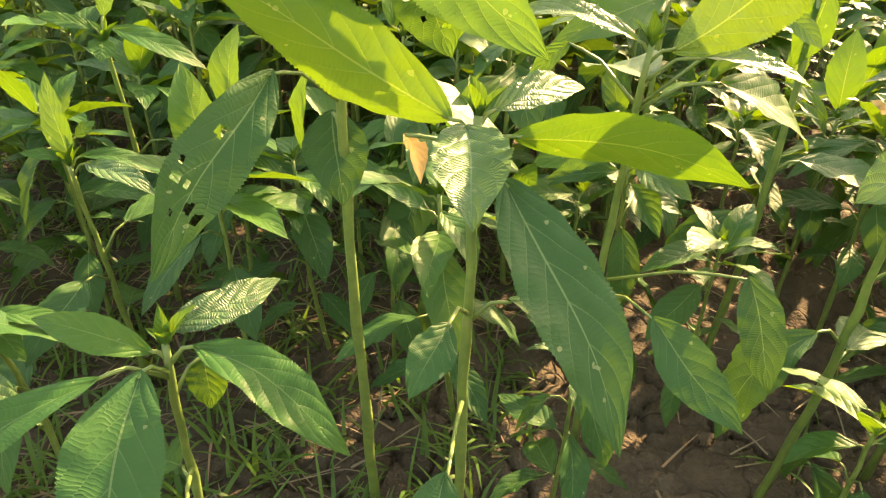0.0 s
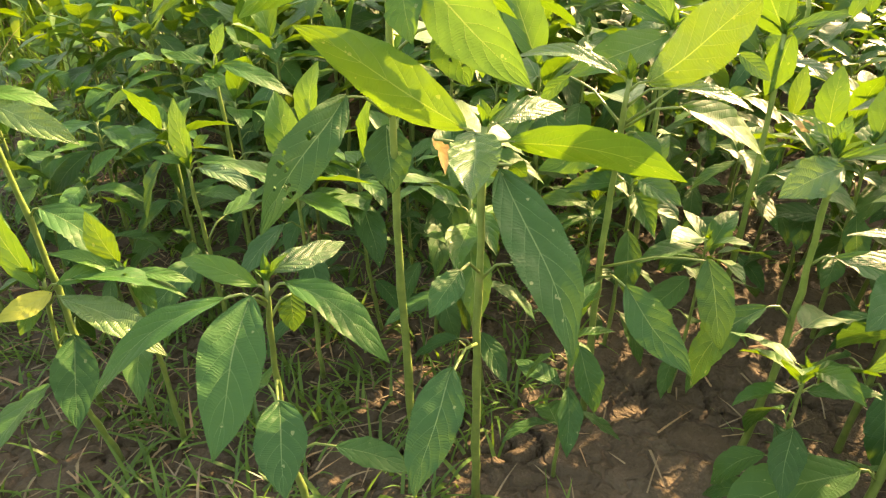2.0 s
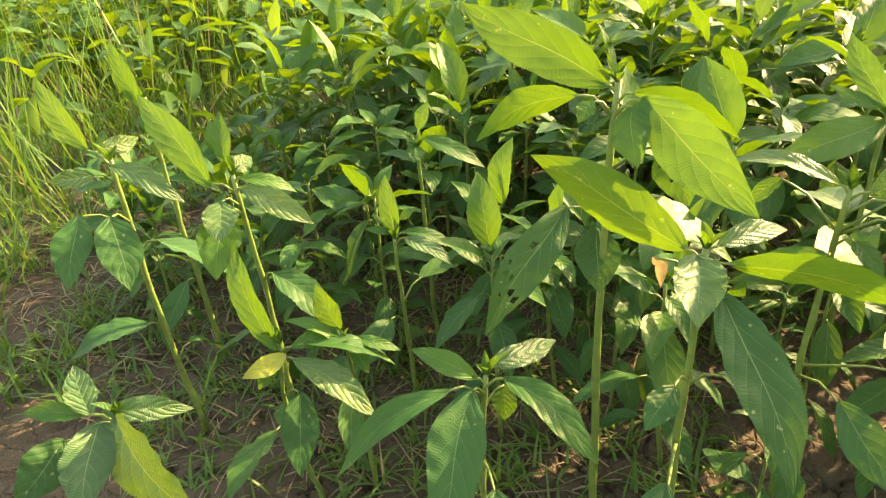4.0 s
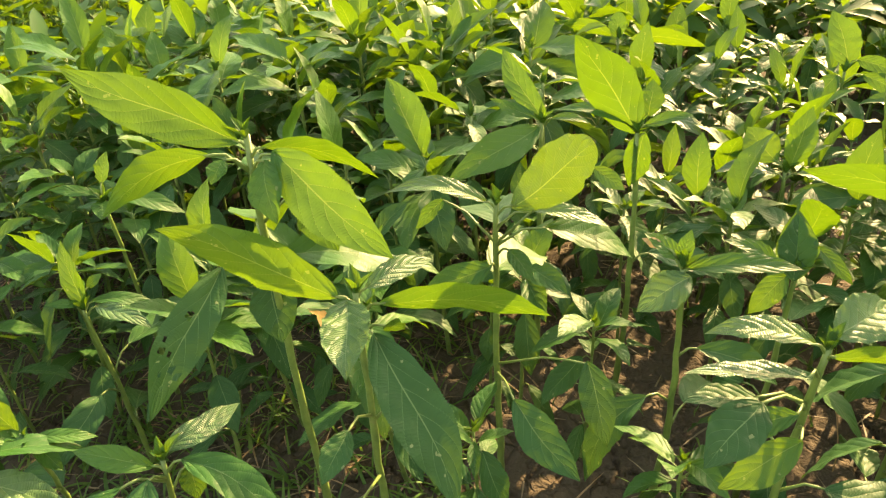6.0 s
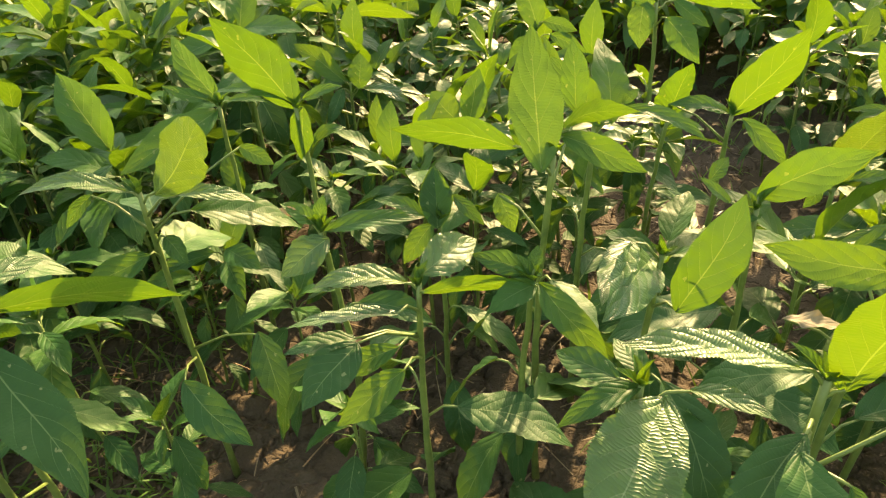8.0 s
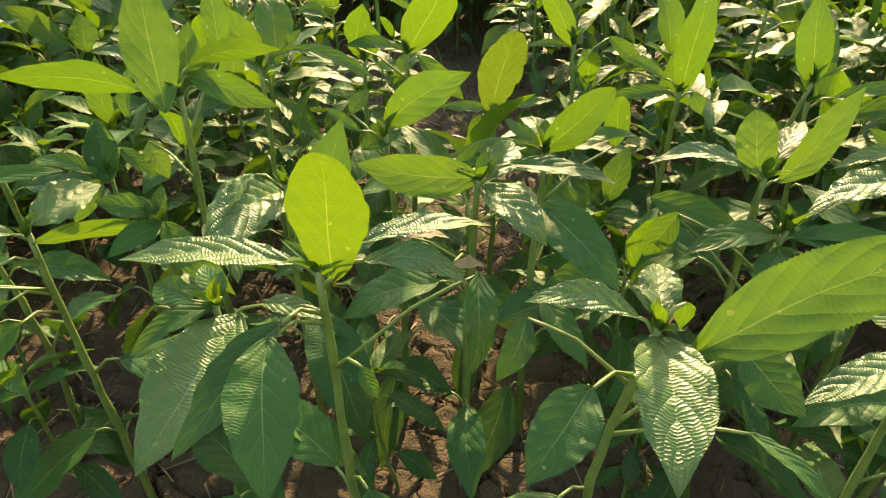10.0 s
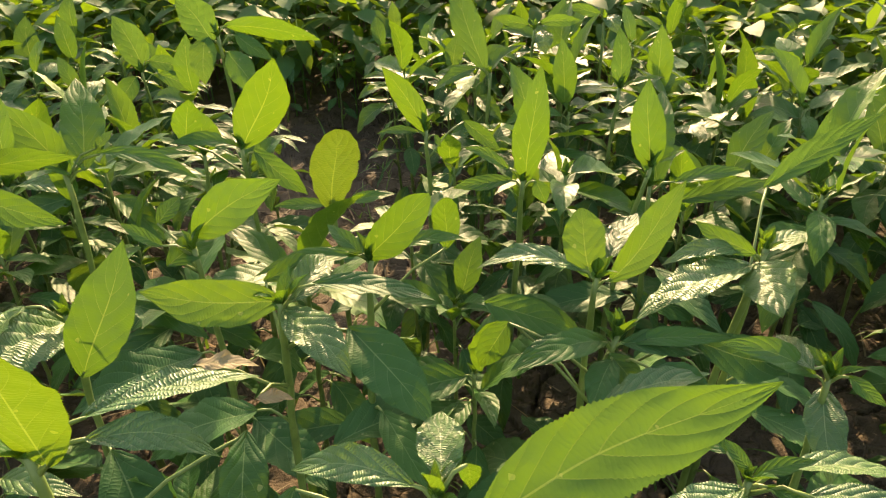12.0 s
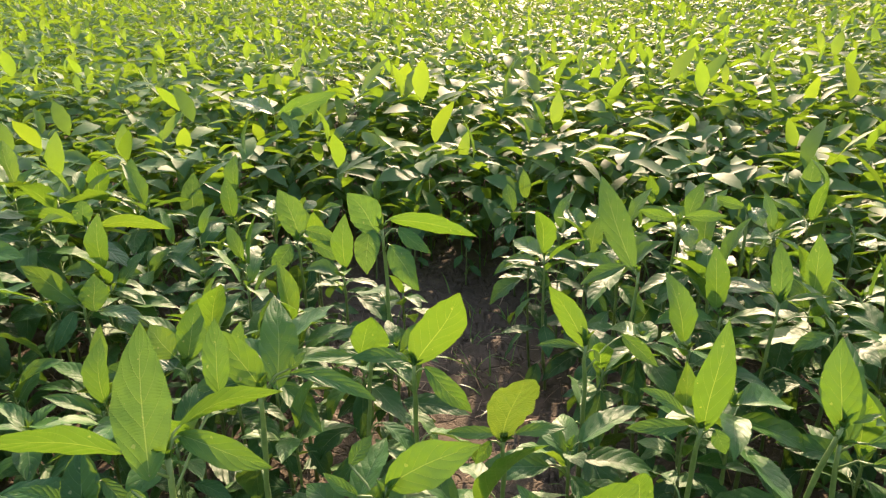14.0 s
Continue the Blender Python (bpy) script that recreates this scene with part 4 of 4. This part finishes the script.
p = jute_plant((1.267, 0.464), (1.277, 0.444, 0.377), 2)
add_leaf(p, (1.284, 0.453, 0.354), -150, -28, 0.078, 0.42, 0.08, -6, 0.15, tint=3)
add_leaf(p, (1.270, 0.450, 0.374), -82, 27, 0.100, 0.24, 0.08, 32, 0.15)
add_leaf(p, (1.279, 0.445, 0.380), -26, 18, 0.037, 0.35, 0.10, 21, 0.15)
add_leaf(p, (1.286, 0.436, 0.380), 159, -17, 0.032, 0.40, 0.10, -37, 0.15)
add_leaf(p, (1.254, 0.441, 0.392), 15, -11, 0.057, 0.35, 0.10, 18, 0.15, tint=3)
p = jute_plant((0.210, 1.704), (0.220, 1.684, 0.405), 4)
add_leaf(p, (0.214, 1.684, 0.406), -1, 66, 0.055, 0.75, 0.05, -12, 0.15, blunt=True)
add_leaf(p, (0.203, 1.689, 0.412), -77, 9, 0.137, 0.26, 0.10, -84, 0.15)
add_leaf(p, (0.246, 1.679, 0.405), 100, -3, 0.159, 0.26, 0.10, 68, 0.15)
add_leaf(p, (0.240, 1.637, 0.382), 125, -21, 0.128, 0.34, 0.12, -10, 0.15, tint=3)
p = jute_plant((0.280, 1.438), (0.290, 1.418, 0.338), 3)
add_leaf(p, (0.278, 1.420, 0.338), -67, 31, 0.129, 0.36, 0.06, 52, 0.15)
add_leaf(p, (0.311, 1.410, 0.326), 2, 67, 0.068, 0.74, 0.05, -18, 0.15)
add_leaf(p, (0.273, 1.415, 0.325), -151, -43, 0.083, 0.35, 0.10, 44, 0.15, tint=4)
add_leaf(p, (0.321, 1.409, 0.326), 111, -14, 0.102, 0.37, 0.12, -16, 0.15, tint=3)
p = jute_plant((0.513, 1.181), (0.523, 1.161, 0.334), 3)
add_leaf(p, (0.528, 1.164, 0.342), 31, 65, 0.090, 0.51, 0.05, -36, 0.15)
add_leaf(p, (0.509, 1.169, 0.347), -44, 30, 0.071, 0.73, 0.05, 48, 0.15)
add_leaf(p, (0.540, 1.159, 0.334), 111, -10, 0.088, 0.36, 0.14, -16, 0.15, tint=3)
add_leaf(p, (0.508, 1.162, 0.331), -91, -4, 0.084, 0.49, 0.14, 16, 0.15, tint=3)
p = jute_plant((0.528, 2.687), (0.538, 2.667, 0.435), 4)
add_leaf(p, (0.533, 2.682, 0.468), -75, 15, 0.164, 0.63, 0.10, 20, 0.15, tint=3)
add_leaf(p, (0.572, 2.678, 0.474), 158, -44, 0.102, 0.75, 0.10, 12, 0.15, tint=3)
add_leaf(p, (0.548, 2.678, 0.464), 90, 19, 0.225, 0.30, 0.06, -78, 0.15)
p = jute_plant((1.611, 1.488), (1.621, 1.468, 0.408), 4)
add_leaf(p, (1.634, 1.471, 0.421), -176, -32, 0.053, 0.75, 0.10, -16, 0.15, tint=3)
add_leaf(p, (1.617, 1.476, 0.425), -77, 11, 0.085, 0.30, 0.12, 70, 0.15)


# ---- the field behind them ----
EYE = (0.5, 0.1)
field = np.random.default_rng(77)


def stand_front(x):
    """Where the taller stand behind the furrow begins."""
    return 2.48 - 0.30 * (x - 0.6)


def sites(near, far, spacing, gap):
    """Jittered places in the part of the field that lies ahead, clear of the plants already set."""
    out = []
    n = int(far / spacing) + 2
    for i in range(-n, n):
        for j in range(0, n):
            x = EYE[0] + (i + field.uniform(0.08, 0.92)) * spacing
            y = EYE[1] + (j + field.uniform(0.08, 0.92)) * spacing
            d, a = math.hypot(x - EYE[0], y - EYE[1]), math.degrees(math.atan2(x - EYE[0], y - EYE[1]))
            if not near < d < far or not -74 < a < 80:
                continue
            if any((x - r[0]) ** 2 + (y - r[1]) ** 2 < gap * gap for r in roots):
                continue
            # bare patches, and the open furrow in front of the taller stand
            if math.hypot((x - 1.03) / 0.17, (y - 1.28) / 0.24) < 1 or math.hypot((x - 0.98) / 0.26, (y - 1.85) / 0.30) < 1:
                continue
            if -0.34 < y - stand_front(x) + 0.10 * math.sin(5.0 * x) < 0.0 and x > -0.9 and field.random() < (0.35 if x < 0.9 else 0.25):
                continue
            out.append((x, y, d, a))
    return out


def weedy(x, y):
    """The grassy margin where the jute thins out."""
    return x < -0.95 - 0.30 * (y - 0.5)


templates = [None] * 10


def set_plant(x, y, which, tall, turn):
    if templates[which] is None:
        rng = np.random.default_rng(300 + which)
        height = 0.40
        p = Plant((x, y), (x + rng.uniform(-0.03, 0.03), y + rng.uniform(-0.03, 0.03), height), 300 + which)
        p.bud()
        p.crown((1, 0, 1, 1, 2, 0, 1, 1, 0, 1)[which])
        p.lower(8, 0.9, 0.2, own_stalk=False)
        tagged(p.base, "green jute plant with toothed leaves in cracked soil", "plant", "jute plants in the field")
        templates[which] = p.base
        p.base.scale = (tall / height,) * 3
        return
    s = tall / (0.40 * templates[which].scale[0])
    copy_thing(templates[which], pose(x, y, 0, 0, 0, turn) @ Matrix.Diagonal((s, s, s, 1)))


placed = 0
beyond = []
for x, y, d, a in sorted(sites(0.5, 3.3, 0.122, 0.075), key=lambda s: s[2]):
    if y < 0.32 and x < 1.5:
        continue
    if y < 0.64 and -0.62 < x < 1.65:
        # seedlings between the tall plants
        if y > 0.42 and field.random() < 0.35 and not (0.0 < x < 0.75 and y < 0.85) and placed < 300:
            set_plant(x, y, int(field.integers(0, 10)), field.uniform(0.11, 0.20), field.uniform(0, 360))
            placed += 1
        elif y > 0.53 and x > 0.75 and field.random() < 0.5 and placed < 300:
            set_plant(x, y, int(field.integers(0, 10)), field.uniform(0.20, 0.29), field.uniform(0, 360))
            placed += 1
        continue
    if weedy(x, y) and field.random() < 0.8:
        continue
    if weedy(x, y):
        tall = field.uniform(0.18, 0.30)
    elif -0.34 < y - stand_front(x) + 0.10 * math.sin(5.0 * x) < 0.0:
        tall = field.uniform(0.18, 0.28)
    elif y > stand_front(x):
        tall = field.uniform(0.27, 0.36) + 0.06 * min(1.0, (y - stand_front(x)) / 0.9)
    elif x < 0.15:
        tall = field.uniform(0.22, 0.31) if y < 0.95 else field.uniform(0.30, 0.40) if y < 1.25 else field.uniform(0.34, 0.45)
    elif 0.40 < x < 1.05 and 0.72 < y < 1.3:
        tall = field.uniform(0.27, 0.36)
    elif x > 1.15 and y < 1.4:
        tall = field.uniform(0.28, 0.37)
    else:
        tall = field.uniform(0.22, 0.31) if y < 1.4 else field.uniform(0.25, 0.35)
    if placed < 300:
        set_plant(x, y, int(field.integers(0, 10)), tall, field.uniform(0, 360))
        placed += 1
    else:
        beyond.append((x, y, d, a))


def joined(name, batches, material, label, category):
    """One mesh of kind stuff out of many vertex and triangle arrays."""
    verts, tris, n = [], [], 0
    for v, f in batches:
        verts.append(v)
        tris.append(f + n)
        n += len(v)
    verts, tris = np.concatenate(verts).astype(np.float32), np.concatenate(tris).astype(np.int32)
    me = bpy.data.meshes.new(name)
    me.vertices.add(len(verts))
    me.vertices.foreach_set("co", verts.ravel())
    me.loops.add(tris.size)
    me.loops.foreach_set("vertex_index", tris.ravel())
    me.polygons.add(len(tris))
    me.polygons.foreach_set("loop_start", np.arange(0, tris.size, 3, dtype=np.int32))
    me.polygons.foreach_set("use_smooth", np.ones(len(tris), bool))
    me.materials.append(material)
    me.update(calc_edges=True)
    return tagged(new(name, me), label, category, kind="stuff")


def simple_leaves(rng, count, height, fine, big=1.0):
    """A far plant: count leaves with few triangles, and a stem."""
    vs, fs, n = [], [], 0
    turn = rng.uniform(0, 360)
    for i in range(count):
        s = 1.0 - 0.6 * (i / count) ** 1.3
        up = i < 1 and rng.random() < 0.4
        el = rng.uniform(45, 80) if up else (rng.uniform(-30, 30) if i < 6 else rng.uniform(-60, -5))
        length = big * rng.uniform(0.09, 0.14)
        az = turn + 137.5 * i
        reach = rng.uniform(0.01, 0.03)
        base = Vector((math.sin(radians(az)) * reach, math.cos(radians(az)) * reach, height * s))
        m = np.array(leaf_frame(base, az, el, rng.uniform(-30, 30)))
        w, bow, fold = 0.5 * length * rng.uniform(0.34, 0.46), rng.uniform(0.03, 0.14) * length, rng.uniform(0.1, 0.4)
        if fine:
            p = np.array([(0, 0, 0), (-0.72 * w, 0.2 * length, 0.64 * bow + fold * 0.6 * w), (0, 0.2 * length, 0.64 * bow), (0.72 * w, 0.2 * length, 0.64 * bow + fold * 0.6 * w),
                          (-w, 0.45 * length, bow + fold * w), (0, 0.45 * length, bow), (w, 0.45 * length, bow + fold * w),
                          (-0.7 * w, 0.75 * length, 0.7 * bow + fold * 0.5 * w), (0, 0.75 * length, 0.7 * bow), (0.7 * w, 0.75 * length, 0.7 * bow + fold * 0.5 * w), (0, length, 0)])
            f = np.array([(0, 2, 1), (0, 3, 2), (1, 2, 5), (1, 5, 4), (2, 3, 6), (2, 6, 5), (4, 5, 8), (4, 8, 7), (5, 6, 9), (5, 9, 8), (7, 8, 10), (8, 9, 10)])
        else:
            p = np.array([(0, 0, 0), (-w, 0.45 * length, bow + fold * w), (0, 0.45 * length, bow), (w, 0.45 * length, bow + fold * w), (0, length, 0)])
            f = np.array([(0, 2, 1), (0, 3, 2), (1, 2, 4), (2, 3, 4)])
        vs.append(p @ m[:3, :3].T + m[:3, 3])
        fs.append(f + n)
        n += len(p)
    r = 0.003
    p = np.array([(r, 0, 0), (-r, r, 0), (-r, -r, 0), (0, 0, height)])
    vs.append(p)
    fs.append(np.array([(0, 1, 3), (1, 2, 3), (2, 0, 3)]) + n)
    return np.concatenate(vs), np.concatenate(fs)


far_rng = np.random.default_rng(41)
fine_kinds = [simple_leaves(far_rng, 12, 0.40, True, 1.18) for _ in range(14)]
small_kinds = [simple_leaves(far_rng, 13, 0.40, True, 0.88) for _ in range(14)]
crude_kinds = [simple_leaves(far_rng, 9, 0.40, False) for _ in range(10)]
wide_kinds = [simple_leaves(far_rng, 9, 0.40, False, 1.5) for _ in range(10)]


def scatter(kinds, places, low, high):
    out = []
    for x, y, d, a in places:
        v, f = kinds[int(far_rng.integers(0, len(kinds)))]
        w, s = far_rng.uniform(0, 6.283), far_rng.uniform(low, high) / 0.40
        c, q = math.cos(w), math.sin(w)
        turn = np.array(((c, -q, 0), (q, c, 0), (0, 0, 1)))
        out.append((v @ turn.T * s + np.array((x, y, float(ground_height(np.array(x), np.array(y))))), f))
    return out


roots = []
nearer = [s for s in beyond if s[1] < stand_front(s[0]) + 0.55]
further = [s for s in beyond if s[1] >= stand_front(s[0]) + 0.55]
joined("jute_field", scatter(fine_kinds, nearer, 0.31, 0.41) + scatter(fine_kinds, further, 0.37, 0.49) + scatter(small_kinds, sites(3.3, 8.0, 0.14, 0.0), 0.38, 0.50), FAR_LEAF, "dense field of green jute plants in low sun", "field")
# unseen plants behind the camera, added to cut low skylight on the lower leaves
behind = [(x, y, 0, 0) for x in np.arange(-5.0, 6.6, 0.17) for y in np.arange(-5.0, 1.2, 0.17)
          if (y < -0.22 - 0.05 * math.sin(3 * x) or (x > 1.9 and y < 0.05 + 0.16 * x)) and math.hypot(x - 0.6, y) < 4.6 + 0.5 * math.sin(2.3 * x + y) + far_rng.uniform(-0.3, 0.3)]
behind = [(x + far_rng.uniform(-0.06, 0.06), y + far_rng.uniform(-0.06, 0.06), d, a) for x, y, d, a in behind]
joined("jute_field", scatter(crude_kinds, behind, 0.36, 0.46), FAR_LEAF, "unseen jute plants added behind the camera to block low skylight", "field")
joined("jute_field", scatter(crude_kinds, sites(8.0, 18.0, 0.23, 0.0), 0.44, 0.60) + scatter(wide_kinds, sites(18.0, 55.0, 0.62, 0.0), 0.48, 0.62),
       FAR_LEAF, "distant rows of jute merging towards the horizon", "field")


# ---- weeds, straw and litter ----
def ribbon(rng, x, y, z, length, width, az, lift, droop, steps=5):
    """One narrow blade or straw as a folded strip."""
    vs = []
    a = radians(az)
    way, side = np.array((math.sin(a), math.cos(a))), np.array((math.cos(a), -math.sin(a)))
    here, e = np.array((x, y, z)), radians(lift)
    for i in range(steps + 1):
        s = i / steps
        w = width * (1 - s ** 2) * 0.5 + 0.0002
        vs += [here - np.array((*side * w, -0.25 * w)), here + np.array((*side * w, 0.25 * w))]
        here = here + np.array((*(way * math.cos(e)), math.sin(e))) * length / steps
        e -= radians(droop) / steps
    fs = []
    for i in range(steps):
        b = 2 * i
        fs += [(b, b + 1, b + 3), (b, b + 3, b + 2)]
    return np.array(vs), np.array(fs)


weed = np.random.default_rng(9)
green, dry = [], []
for i in range(1700):
    x, y = weed.uniform(-2.6, -0.1), weed.uniform(0.25, 3.2)
    if not weedy(x - 0.1, y):
        continue
    for b in range(int(weed.integers(4, 9))):
        gx, gy = x + weed.normal(0, 0.012), y + weed.normal(0, 0.012)
        green.append(ribbon(weed, gx, gy, -0.004, weed.uniform(0.05, 0.13 if x > -1.3 else 0.22), weed.uniform(0.003, 0.007), weed.uniform(0, 360), weed.uniform(45, 85), weed.uniform(20, 110)))
for i in range(260):
    x, y = weed.uniform(-0.4, 2.2), weed.uniform(0.45, 2.6)
    for b in range(int(weed.integers(2, 5))):
        green.append(ribbon(weed, x + weed.normal(0, 0.01), y + weed.normal(0, 0.01), -0.004, weed.uniform(0.03, 0.10), weed.uniform(0.002, 0.005), weed.uniform(0, 360), weed.uniform(35, 80), weed.uniform(10, 90)))
for i in range(900):
    # short weeds between the plants beside the margin
    x, y = weed.uniform(-1.1, 0.12), weed.uniform(0.30, 1.5)
    for b in range(int(weed.integers(3, 8))):
        green.append(ribbon(weed, x + weed.normal(0, 0.014), y + weed.normal(0, 0.014), -0.004, weed.uniform(0.025, 0.085), weed.uniform(0.0025, 0.006), weed.uniform(0, 360), weed.uniform(20, 80), weed.uniform(10, 100)))
joined("weed_grass", green, GRASS, "thin green grass weeds growing from the soil", "grass")
for i in range(1200):
    x, y = weed.uniform(-1.4, 2.0), weed.uniform(0.3, 1.8)
    z = float(ground_height(np.array(x), np.array(y))) + 0.003
    dry.append(ribbon(weed, x, y, z, weed.uniform(0.015, 0.075), weed.uniform(0.0012, 0.0036), weed.uniform(0, 360), weed.uniform(-1, 14), weed.uniform(0, 26), 3))
for i in range(70):
    x, y = weed.uniform(-0.3, 1.8), weed.uniform(0.5, 2.0)
    dry.append(ribbon(weed, x, y, -0.003, weed.uniform(0.04, 0.13), weed.uniform(0.0014, 0.0028), weed.uniform(0, 360), weed.uniform(50, 88), weed.uniform(-10, 40), 4))
for i in range(1500):
    x, y = weed.uniform(-1.3, 0.05), weed.uniform(0.28, 1.4)
    z = float(ground_height(np.array(x), np.array(y))) + 0.003
    dry.append(ribbon(weed, x, y, z, weed.uniform(0.015, 0.08), weed.uniform(0.0012, 0.0036), weed.uniform(0, 360), weed.uniform(-1, 22), weed.uniform(0, 60), 3))
joined("straw_litter", dry, STRAW, "dry straw and broken stalks lying on soil", "straw")
stalks = []
for i in range(1500):
    x, y = weed.uniform(-4.2, -1.4), weed.uniform(0.3, 4.0)
    if x > -1.55 - 0.22 * (y - 0.9) + weed.normal(0, 0.10):
        continue
    stalks.append(ribbon(weed, x, y, -0.004, weed.uniform(0.35, 0.75), weed.uniform(0.003, 0.007), weed.uniform(0, 360), weed.uniform(68, 90), weed.uniform(-5, 35)))
    stalks.append(ribbon(weed, x + 0.02, y, -0.004, weed.uniform(0.15, 0.45), weed.uniform(0.004, 0.008), weed.uniform(0, 360), weed.uniform(55, 85), weed.uniform(20, 90)))
joined("margin_grass", [s for i, s in enumerate(stalks) if i % 9], GRASS, "tall green grass along the field's margin", "grass")
joined("dry_grass", stalks[::9], STRAW, "tall half-dry grass at the field's margin", "grass")
